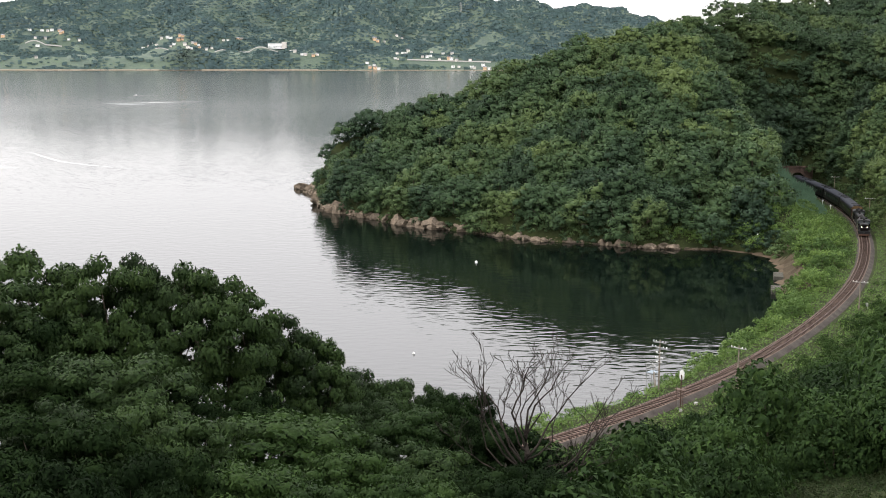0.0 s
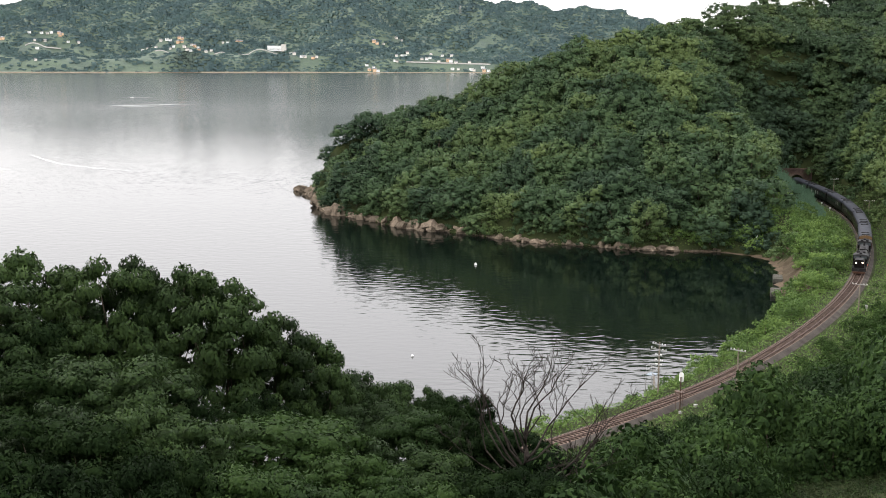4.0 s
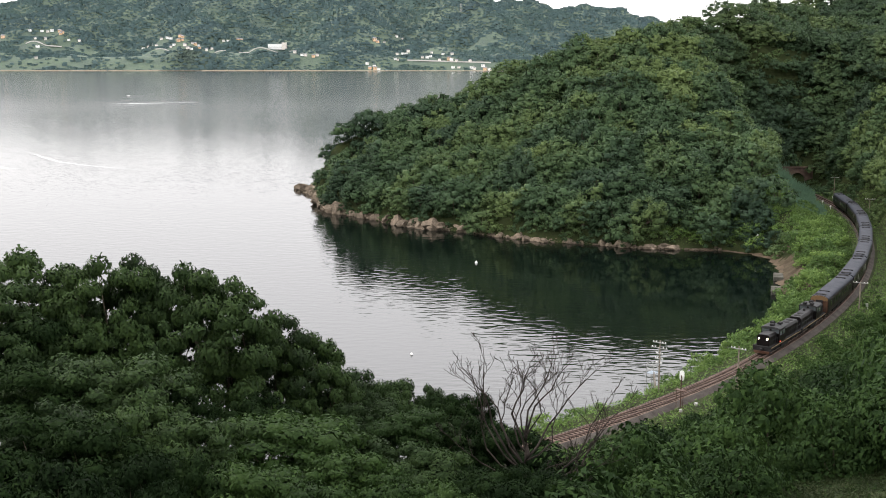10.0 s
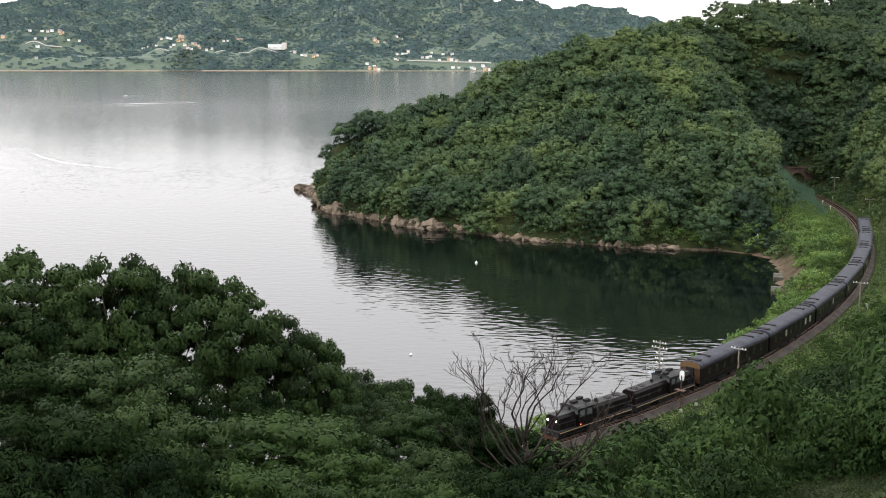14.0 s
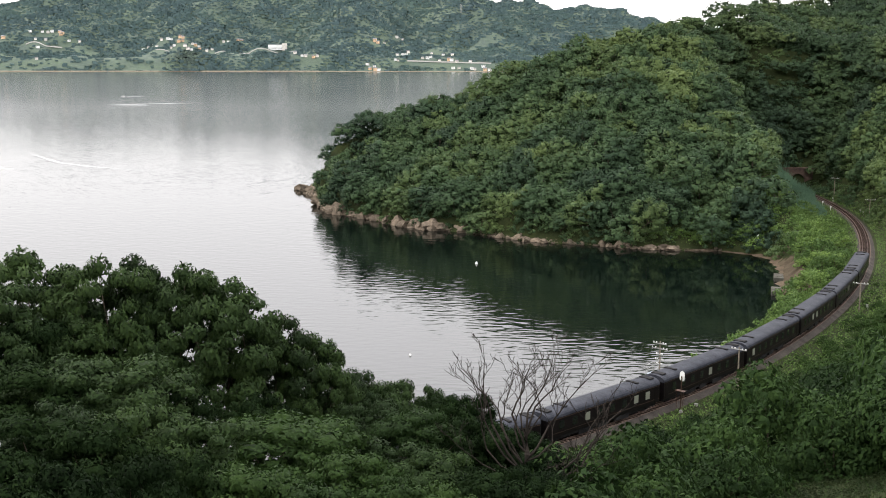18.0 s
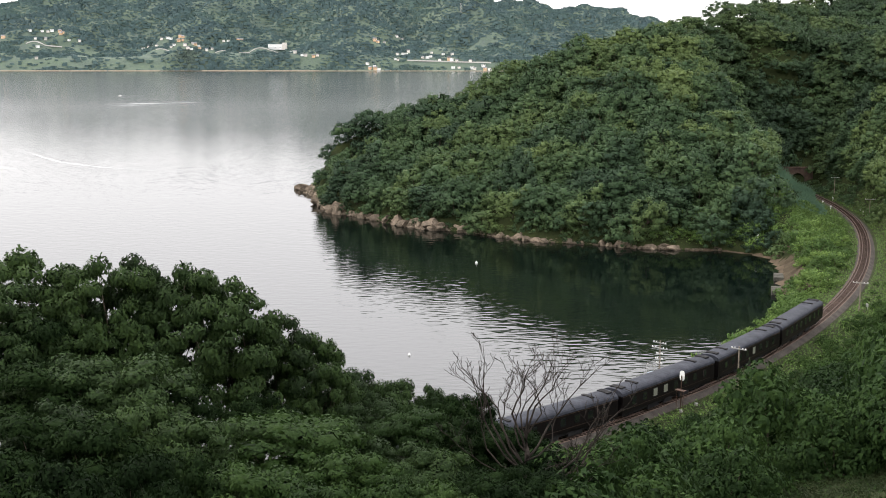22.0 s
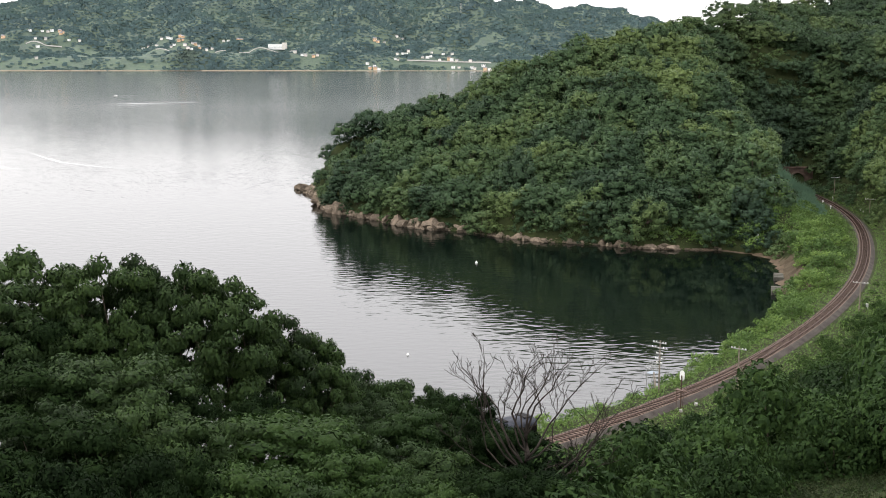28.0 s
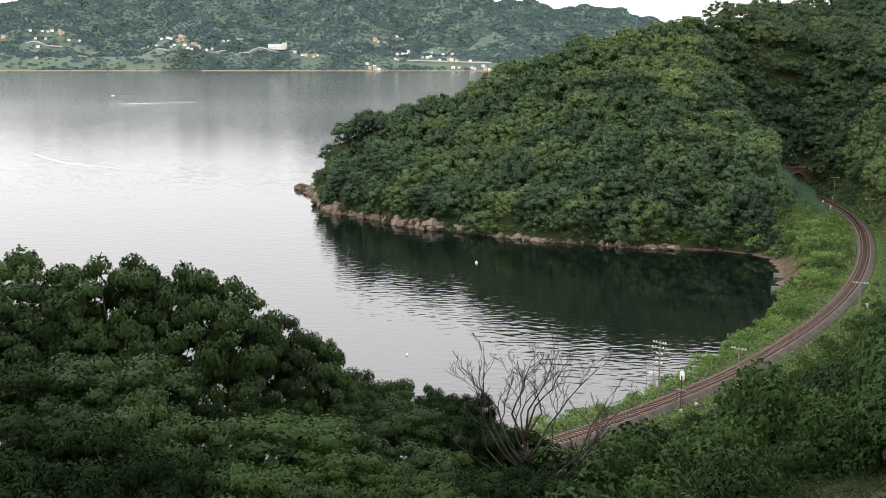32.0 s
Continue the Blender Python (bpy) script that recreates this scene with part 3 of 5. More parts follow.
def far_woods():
    """The headland and the hill: the trees nearest to the bay singly, the rest as one wood."""
    rng = np.random.default_rng(11)
    kinds = []
    for k in range(5):
        kinds.append(tree("tree", "broadleaved evergreen tree with a dense rounded crown on the wooded headland", 20 + k, (9.0, 10.0, 8.4, 10.8, 9.4)[k],
                          (4.3, 4.6, 4.0, 4.8, 4.4)[k], (40, 44, 36, 46, 34)[k], 44, 0.24, WOOD_FAR, low=0.55, squash=(0.8, 0.9, 0.7, 1.0, 0.75)[k], clump=(1.2, 1.2, 1.25, 1.15, 1.45)[k],
                          group="trees of the headland", lumps=0.10, flat=(0.75, 0.8, 0.6, 0.8, 0.7)[k], faces=1, inner=0.0, limbs=4, body=0.7))
    step = 6.1
    X, Y = np.meshgrid(np.arange(-50, 190, step), np.arange(264, 480, step))
    X = X + (np.arange(X.shape[0]) % 2)[:, None] * step / 2 + rng.uniform(-2, 2, X.shape)
    Y = Y + rng.uniform(-2, 2, Y.shape)
    X, Y = X.ravel(), Y.ravel()
    z, ds, dt, dn = lie(X, Y)
    ridge = 377 + X * 0.06 + np.clip(X - 70, 0, 70) * 1.05
    meadow = (dn < 0) & (X > 82) & (Y < 366) & (dt < 25)
    ok = (ds > 0.6) & ((dt > 9) | (Y > 376)) & (Y < ridge + 9) & (X < 0.40 * Y + 8) & ~meadow
    X, Y, z, ds = X[ok], Y[ok], z[ok], ds[ok]
    order = np.argsort(Y + 0.2 * np.abs(X - 40))
    crowns = [upper(SHAPES[[c for c in t.children if c.name.startswith("crown")][0].data.name], 0.40) for t in kinds]
    wood, hill = [], []
    for n, i in enumerate(order):
        k, s, a = int(rng.integers(5)), rng.uniform(0.75, 1.25), rng.uniform(0, 6.28)
        s *= 0.72 if ds[i] < 4 else 1
        dz = -3.4 * s + rng.uniform(-0.4, 0.6)
        if n < 5:
            kinds[n].matrix_basis = Matrix.Translation((X[i], Y[i], z[i] + dz)) @ Matrix.Rotation(a, 4, "Z")
        elif n < 300:
            copy_thing(kinds[k], Matrix.Translation((X[i], Y[i], z[i] + dz)) @ Matrix.Rotation(a, 4, "Z") @ Matrix.Diagonal((s, s, s, 1)))
        else:
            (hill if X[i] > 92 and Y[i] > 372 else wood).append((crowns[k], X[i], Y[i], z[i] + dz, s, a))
    # closer growth on the steep hill over the tunnel
    more = np.random.default_rng(17)
    X, Y = more.uniform(84, 175, 460), more.uniform(372, 470, 460)
    z, ds, dt, dn = lie(X, Y)
    ridge = 377 + X * 0.06 + np.clip(X - 70, 0, 70) * 1.05
    for i in np.flatnonzero((dt > 8) & (Y < ridge - 6) & (X < 0.40 * Y + 8)):
        hill.append((crowns[i % 5], X[i], Y[i], z[i] - 3.4, more.uniform(0.7, 1.0), more.uniform(0, 6.28)))
    for n, (x, y, s) in enumerate(((124.5, 371, 0.95), (128, 366, 0.9), (125, 377, 1.0), (117, 379, 0.8), (121, 380, 0.85), (113, 378, 0.8), (131, 372, 1.1), (127, 358, 0.7), (109.5, 374, 0.75))):
        hill.append((crowns[n % 5], x, y, height(x, y) - 2.6, s, n * 1.3))          # round the tunnel mouth
    joined("woodland", "dense green wood on the headland", "woodland", WOOD_FAR, wood)
    joined("woodland", "dense green wood over the tunnel, hill shade in its leaf colour", "woodland", WOOD_HILL, hill)


far_woods()

# x, y, height, spread of the crown
TALL_TREES = ((-25.7, 66, 16.2, 4.6), (-22.8, 66, 15.0, 3.4), (-19.7, 65, 15.5, 3.6), (-18.2, 67, 16.0, 3.4), (-15.7, 66, 15.3, 3.6), (-13.4, 65, 14.8, 3.8), (-11.6, 66, 13.0, 3.2), (-9.7, 67, 12.6, 3),
              (-8.1, 67, 11.7, 2.6), (-6.8, 66, 9.7, 1.9), (-25.1, 60, 13.4, 4), (-20.7, 62, 11.4, 2.6))
# trees in shade-coloured leaves; the one at (-10.7, 58) fills a shaded hollow
SHADED_TREES = ((-22.9, 60, 10.5, 3.4), (-10.7, 58, 6.8, 2.2), (-9.8, 60, 7.1, 1.8), (0.2, 68, 8.5, 2.2), (1.9, 72, 9.1, 2), (-17.0, 45, 9.2, 3.2), (-13.5, 42, 9.5, 3), (-13.5, 37, 9.7, 2.6),
              (-10.9, 38, 9.5, 2.2), (-15.3, 38, 9.8, 2.6), (-10.7, 33, 10.0, 2), (-12.2, 32, 10.2, 2), (-8.8, 34, 9.7, 1.7), (-9.7, 41, 8.8, 1.8), (-19.9, 53, 9.0, 3.6), (-13.8, 55, 8.1, 2.4),
              (1.5, 62, 6.7, 2.2), (3.1, 63, 6.6, 2), (5.0, 62, 6.0, 2.2), (6.3, 60, 5.1, 2), (4.7, 51, 5.4, 2), (6.2, 52, 4.7, 1.8), (1.9, 47, 6.3, 2.2), (0.4, 52, 5.8, 2.2),
              (2.9, 45, 6.1, 2), (3.8, 50, 6.0, 1.8), (5.2, 49, 5.6, 1.6))
MID_TREES = ((-18.2, 54, 9.4, 3.6), (-15.8, 54, 9.4, 3.6), (-11.8, 47, 8.9, 2.8), (-13.2, 46, 9.3, 2.4), (-16.5, 48, 8.8, 2.6), (-5.5, 71, 10.2, 2.3), (-3.5, 73, 10.6, 2.2), (-4.1, 63, 7.4, 2.3),
             (-0.5, 73, 10.0, 1.8), (-2.6, 52, 6.6, 2.4), (-0.5, 51, 6.4, 2.2), (-6.1, 60, 6.2, 1.8), (1.5, 43, 6.4, 1.8))
LIGHT_TREES = ((-7.1, 50, 7.7, 3.8), (-3.9, 46, 7.5, 2.4), (-7.4, 41, 8.3, 2.8), (-4.7, 40, 8.1, 2.2), (-1.6, 59, 7.1, 2.5), (-2.2, 44, 7.0, 2), (-0.1, 44, 6.6, 1.9), (-3.3, 38, 8.0, 1.8),
               (-5.4, 36, 8.5, 1.8), (-7.5, 36, 8.8, 1.7))


def near_woods():
    rng = np.random.default_rng(5)
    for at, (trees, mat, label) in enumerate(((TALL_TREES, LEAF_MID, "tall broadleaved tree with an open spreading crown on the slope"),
                                              (SHADED_TREES, LEAF_SHADED, "broadleaved tree with dense crown, slope shade in its leaf colour"),
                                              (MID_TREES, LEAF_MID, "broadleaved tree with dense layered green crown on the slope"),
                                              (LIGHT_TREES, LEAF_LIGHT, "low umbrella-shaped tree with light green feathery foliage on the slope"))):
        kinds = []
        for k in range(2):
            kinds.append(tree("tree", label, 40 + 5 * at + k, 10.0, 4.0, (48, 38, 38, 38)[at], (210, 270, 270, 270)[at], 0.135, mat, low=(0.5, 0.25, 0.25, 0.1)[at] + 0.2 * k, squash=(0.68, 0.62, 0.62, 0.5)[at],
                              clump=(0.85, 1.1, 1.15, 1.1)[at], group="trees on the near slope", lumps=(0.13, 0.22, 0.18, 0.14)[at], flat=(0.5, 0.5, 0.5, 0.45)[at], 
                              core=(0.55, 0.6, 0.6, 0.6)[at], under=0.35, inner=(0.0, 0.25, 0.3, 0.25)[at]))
        first = []
        for i, (x, y, h, r) in enumerate(trees):
            m = Matrix.Translation((x, y, height(x, y) - 0.2)) @ Matrix.Rotation(rng.uniform(0, 6.28), 4, "Z") @ Matrix.Diagonal((r / 4.6, r / 4.6, h / (10.9, 11.2, 11.0, 11.0)[at], 1))
            if i < 2:
                first.append(m)
            else:
                copy_thing(kinds[i % 2], m)
        for t, m in zip(kinds, first):             # the originals take their places last: a copy keeps the scale of its original
            t.matrix_basis = m


near_woods()


def bush(label, seed, radius, high, count, per, size, mat, group, hang=0.0, faces=2, flat=0.7):
    rng = np.random.default_rng(seed)
    t = thing("bush", label, "bush", group)
    c = dome_clumps(rng, count, radius, high, 0.3, high / radius * 0.75, 0.16)
    V, Q, N = crown_leaves(rng, c, radius * 0.42 * (0.7 + 0.6 * rng.random(count)), per, size, flat, faces, core=0.36, under=0.4, hang=hang)
    f = new("foliage", array_mesh("foliage", V, Q, mat, True, normals=N))
    f.parent = t
    SHAPES[f.data.name] = (V, Q, N)
    bm = bmesh.new()
    for p in c[::4]:
        bent(bm, [(0, 0, -0.3), tuple(p * 0.5 + rng.normal(size=3) * 0.1), tuple(p)], [0.06, 0.04, 0.015], 4)
    part("stem", bm, BARK, t)
    return t


def spread(rng, points, apart):
    taken = []
    cells = {}
    for p in points:
        c = (int(p[0] // apart), int(p[1] // apart))
        if all((p[0] - q[0]) ** 2 + (p[1] - q[1]) ** 2 > apart * apart for i in (-1, 0, 1) for j in (-1, 0, 1) for q in cells.get((c[0] + i, c[1] + j), ())):
            cells.setdefault(c, []).append(p)
            taken.append(p)
    return taken


def set_out(rng, kinds, spots, singly, low, high, name, label, mat):
    """The first of the spots get a bush each, the rest one joined growth."""
    shapes = [SHAPES[[c for c in k.children if c.name.startswith("foliage")][0].data.name] for k in kinds]
    pieces, first = [], []
    for n, p in enumerate(spots):
        s, a, k = rng.uniform(low, high) * (p[3] if len(p) > 3 else 1), rng.uniform(0, 6.28), int(rng.integers(len(kinds)))
        m = Matrix.Translation((p[0], p[1], p[2] - 0.3)) @ Matrix.Rotation(a, 4, "Z") @ Matrix.Diagonal((s, s, s, 1))
        if n < len(kinds) and singly:
            first.append(m)
        elif n < singly:
            copy_thing(kinds[k], m)
        else:
            pieces.append((shapes[k], p[0], p[1], p[2] - 0.3, s, a))
    for t, m in zip(kinds, first):
        t.matrix_basis = m
    if pieces:
        joined(name, label, "shrubs", mat, pieces)


def scrub():
    """Vines and shrubs on the slope between the viewpoint and the railway, and on the bank by the water."""
    rng = np.random.default_rng(8)
    X, Y = rng.uniform(0, 95, 9000), rng.uniform(34, 215, 9000)
    z, ds, dt, dn = lie(X, Y)
    ok = (dn > 3.9) & (X < 0.42 * Y + 3) & (X > 0.115 * Y) & (dn < 92) & ~((X > 0.29 * Y) & (Y < 84)) & (Y > 46)
    # large mounds first, small ones in the gaps between them
    wide = spread(rng, np.stack([X[ok], Y[ok], z[ok], np.clip(0.05 + dn[ok] * 0.037, 0.2, 1.2) * (1 + 0.45 * smooth((X[ok] / Y[ok] - 0.26) / 0.1)) * rng.uniform(0.7, 1.3, ok.sum())], 1), 4.3)
    fill = np.stack([X[ok], Y[ok], z[ok], np.clip(0.06 + dn[ok] * 0.036, 0.2, 0.5)], 1)
    fill = [p for p in spread(rng, fill, 2.7) if min((p[0] - q[0]) ** 2 + (p[1] - q[1]) ** 2 for q in wide) > 4.5]
    spots = [tuple(p) for p in wide] + [tuple(p) for p in fill]
    spots.sort(key=lambda p: p[1])
    near = [p for p in spots if p[1] < 96]
    far = [p for p in spots if p[1] >= 96]
    for group, sizes, singly, leaf, per in ((near, 60, len(near), 0.13, 265), (far, 66, max(0, 190 - len(near)), 0.16, 95)):
        kinds = [bush("green shrub overgrown with broad-leaved vines on the slope", sizes + k, 2.4, (2.0, 2.9, 3.8)[k], (17, 19, 22)[k], per, leaf, LEAF_VINE, "shrubs on the slope", 0.8, 2, (0.55, 0.7, 0.9)[k]) for k in range(3)]
        set_out(rng, kinds, group, singly, 0.8, 1.2, "slope_shrubs", "green vine-covered shrubs along the foot of the slope", LEAF_VINE)
    bank = [bush("bright green shrub on the bank between railway and water", 70 + k, 1.6, (1.6, 2.5)[k], 12, 52, 0.17, LEAF_BANK, "shrubs on the bank", 0.3, 1) for k in range(2)]
    X, Y = rng.uniform(5, 118, 9000), rng.uniform(115, 350, 9000)
    z, ds, dt, dn = lie(X, Y)
    ok = (dn < -3.3) & (ds > 1.0) & (dn > np.where(Y > 240, -52, -34)) & ~((ds < 3.6) & (Y > 226) & (Y < 271)) & ((ds < 30) | (X > 84)) & ((Y < 315) | (dn < -9))
    spots = spread(rng, np.stack([X[ok], Y[ok], z[ok], np.clip((-dn[ok] - 1.2) / 5, 0.4, 1) * np.interp(Y[ok], (150, 190, 240, 280, 300), (0.72, 1.05, 1.2, 0.95, 0.68))], 1), 2.3)
    spots.sort(key=lambda p: p[1])
    set_out(rng, bank, spots, 130, 0.6, 1.5, "bank_shrubs", "bright green shrubs on the bank of the cove", LEAF_BANK)
    # low growth hanging over the rocks, and round the tunnel
    low = [bush("green shrub", 80 + k, 1.7, (1.4, 2.0)[k], 8, 34, 0.25, WOOD_FAR, "", 0.0, 1) for k in range(2)]
    X, Y = rng.uniform(-48, 160, 16000), rng.uniform(262, 420, 16000)
    z, ds, dt, dn = lie(X, Y)
    under = (np.arange(len(X)) < 2600) & (ds > 4) & ((dt > 10) | (Y > 376)) & (X < 0.40 * Y + 4) & ~((dn < 0) & (X > 82) & (Y < 366) & (dt < 25))
    ok = under | ((ds > 0.5) & (ds < 5) & (X < 84)) | ((Y > 292) & (dn > 4.6) & (dn < 15)) | ((Y > 375) & (dt < 14)) | ((dn < -12) & (dn > -19) & (Y > 320))
    spots = spread(rng, np.stack([X[ok], Y[ok], z[ok], np.where(under[ok], 1.7, 1.0)], 1), 2.3)
    set_out(rng, low, spots, 0, 0.7, 1.4, "shore_shrubs", "low green shrubs overhanging the shore rocks", WOOD_FAR)
    for o in low:
        for part_ob in (*o.children, o):
            bpy.data.objects.remove(part_ob)


scrub()


def cover(name, label, count, xr, yr, keep, mat, size, up, lift, seed, slim=0.5):
    """Loose leaves or blades all over a stretch of ground."""
    rng = np.random.default_rng(seed)
    X, Y = rng.uniform(*xr, count), rng.uniform(*yr, count)
    z, ds, dt, dn = lie(X, Y)
    ok = keep(X, Y, z, ds, dt, dn)
    C = np.stack([X[ok], Y[ok], z[ok] + lift * rng.random(ok.sum())], 1)
    N = unit(rng.normal(size=C.shape) * 0.6 + np.array(up))
    V, Q = leaves(rng, C, N, size * (0.6 + 0.8 * rng.random(len(C))), slim)
    return tagged(new(name, array_mesh(name, V, Q, mat)), label, name.replace("_", " "), kind="stuff")


cover("undergrowth", "low green undergrowth covering the slope", 90000, (-10, 95), (20, 215),
      lambda X, Y, z, ds, dt, dn: (dn > 4.2) & (X < 0.44 * Y + 3) & (X > 0.03 * Y - 2), LEAF_VINE, 0.11, (0, -0.3, 0.9), 0.7, 91)
cover("bank_grass", "bright green grass and weeds along the railway bank", 260000, (0, 122), (112, 372),
      lambda X, Y, z, ds, dt, dn: ((dn < -1.5) & (ds > 0.8) & (dn > np.where(Y > 240, -54, -36)) & ~((ds < 3.6) & (Y > 226) & (Y < 271))) | ((dn > 2.7) & (dn < 8)), LEAF_BANK, 0.17, (0, -0.3, 0.8), 0.6, 92)


def reeds():
    """Tall blue-green reeds and bamboo grass between the water and the railway below the tunnel."""
    rng = np.random.default_rng(77)
    X, Y = rng.uniform(84, 118, 60000), rng.uniform(300, 374, 60000)
    z, ds, dt, dn = lie(X, Y)
    clump = np.sin(X * 0.9 + 1.7 * np.sin(Y * 0.35)) + np.sin(Y * 0.6 + X * 0.4)
    ok = (dn < np.interp(Y, (300, 335, 345), (-7.0, -4.5, -2.8))) & (dn > -22) & (clump > -1.1)
    X, Y, z = X[ok], Y[ok], z[ok]
    tall = np.interp(Y, (300, 330, 352), (1.4, 2.4, 4.6)) * (0.72 + 0.16 * clump[ok]) * (0.7 + 0.45 * rng.random(len(X)))
    lean = rng.normal(size=(len(X), 2)) * 0.22
    wide = 0.09 + 0.07 * rng.random(len(X))
    turn = rng.uniform(-0.9, 0.9, len(X))
    side = np.stack([np.cos(turn) * wide, np.sin(turn) * wide, 0 * wide], 1)
    foot = np.stack([X, Y, z - 0.1 + tall * 0.25], 1)
    tip = np.stack([X + lean[:, 0] * tall, Y + lean[:, 1] * tall, z + tall], 1)
    V = np.stack([foot - side, foot + side, tip], 1).reshape(-1, 3)
    N = np.repeat(unit(np.stack([lean[:, 0], lean[:, 1] - 0.35, 0.8 + 0 * tall], 1)), 3, 0)
    tagged(new("reeds", array_mesh("reeds", V, np.arange(len(V)).reshape(-1, 3), LEAF_REED, True, normals=N)), "tall blue-green reeds below the tunnel mouth", "reeds", kind="stuff")


reeds()
cover("meadow_grass", "dry grey-green grass on the slope below the viewpoint", 60000, (14, 42), (46, 90),
      lambda X, Y, z, ds, dt, dn: (X > 0.28 * Y) & (X < 0.43 * Y) & (Y < 86), GRASS, 0.19, (0.3, -0.8, 0.3), 0.45, 93, 0.18)


# ---- the railway ----
def swept(name, profile, s0, s1, step, mat, closed=False, off=0.0):
    """A strip with the profile (across, z) along the railway."""
    ss = np.arange(s0, s1 + step, step)
    V = []
    for s in ss:
        for o, z in profile:
            (x, y), _ = track_side(s, o + off)
            V.append((x, y, z))
    n = len(profile)
    Q = []
    for i in range(len(ss) - 1):
        for j in range(n if closed else n - 1):
            a, b = i * n + j, i * n + (j + 1) % n
            Q.append((a, b, b + n, a + n))
    return array_mesh(name, V, Q, mat)


def nearest_s(x, y):
    return float(TRACK_S[np.argmin((TRACK[:, 0] - x) ** 2 + (TRACK[:, 1] - y) ** 2)])


S_TUNNEL = nearest_s(117.6, 374)
S_END = nearest_s(-60, 94)


def railway():
    bed = new("railway", swept("railway", ((-1.9, 3.42), (-1.6, 3.72), (-1.3, 4.0), (1.3, 4.0), (1.75, 3.74), (2.35, 3.42)), S_TUNNEL, S_END, 2.0, BALLAST))
    tagged(bed, "single railway track on rust-stained stone ballast with a grey shoulder", "railway", kind="structure")
    crib = new("crib_ballast", swept("crib_ballast", ((-1.25, 3.98), (-1.15, 4.012), (1.15, 4.012), (1.25, 3.98)), S_TUNNEL, S_END, 2.0, TRACKBED))
    crib.parent = bed
    for off in (-0.57, 0.57):
        r = new("rail", swept("rail", ((-0.07, 4.05), (-0.035, 4.07), (-0.035, 4.2), (0.035, 4.2), (0.035, 4.07), (0.07, 4.05)), S_TUNNEL, S_END, 2.0, RAIL, True, off))
        r.parent = bed
    bm = bmesh.new()
    box(bm, 0, 0, 0, 0.24, 2.1, 0.16, 0.02)
    me = bpy.data.meshes.new("sleeper")
    bm.to_mesh(me)
    bm.free()
    me.materials.append(SLEEPER)
    first = nearest_s(0, 114)
    for n in range(300):
        s = first - n * 0.66
        (x, y), a = track_side(s, 0)
        o = new("sleeper", me)
        o.parent = bed
        o.matrix_basis = pose(x, y, 3.985, 0, 0, a)
    rest = bmesh.new()
    s = first - 300 * 0.66
    while s > S_TUNNEL:
        (x, y), a = track_side(s, 0)
        box(rest, x, y, 3.985, 0.24, 2.1, 0.16, 0, Matrix.Rotation(radians(a), 3, "Z"))
        s -= 0.66
    o = part("sleeper_row", rest, SLEEPER, bed)
    tagged(o, kind="stuff")


railway()


# ---- the train ----
def wheelset(bm, x):
    for y in (-0.53, 0.53):
        rod(bm, (x, y - 0.07, 0.43), (x, y + 0.07, 0.43), 0.43, n=16)
    rod(bm, (x, -0.6, 0.43), (x, 0.6, 0.43), 0.08)


def bogie(parent, x, wheels):
    bm = bmesh.new()
    half = max(abs(w) for w in wheels) + 0.5
    for y in (-0.95, 0.95):
        box(bm, x, y, 0.55, half * 2, 0.14, 0.28, 0.03)
        for w in wheels:
            box(bm, x + w, y, 0.45, 0.3, 0.2, 0.3, 0.03)
    box(bm, x, 0, 0.62, 0.5, 1.9, 0.25, 0.03)
    b = part("bogie", bm, DARK, parent)
    for w in wheels:
        bm = bmesh.new()
        wheelset(bm, x + w)
        part("wheelset", bm, DARK, b)


def arched(half, low, eave, top, n=10, tuck=0.0):
    pts = [(-half + tuck, low), (half - tuck, low), (half, low + 0.25)]
    for i in range(n + 1):
        a = math.pi * i / n
        pts.append((half * math.cos(a), eave + (top - eave) * math.sin(a) ** 0.8))
    pts.append((-half, low + 0.25))
    return pts


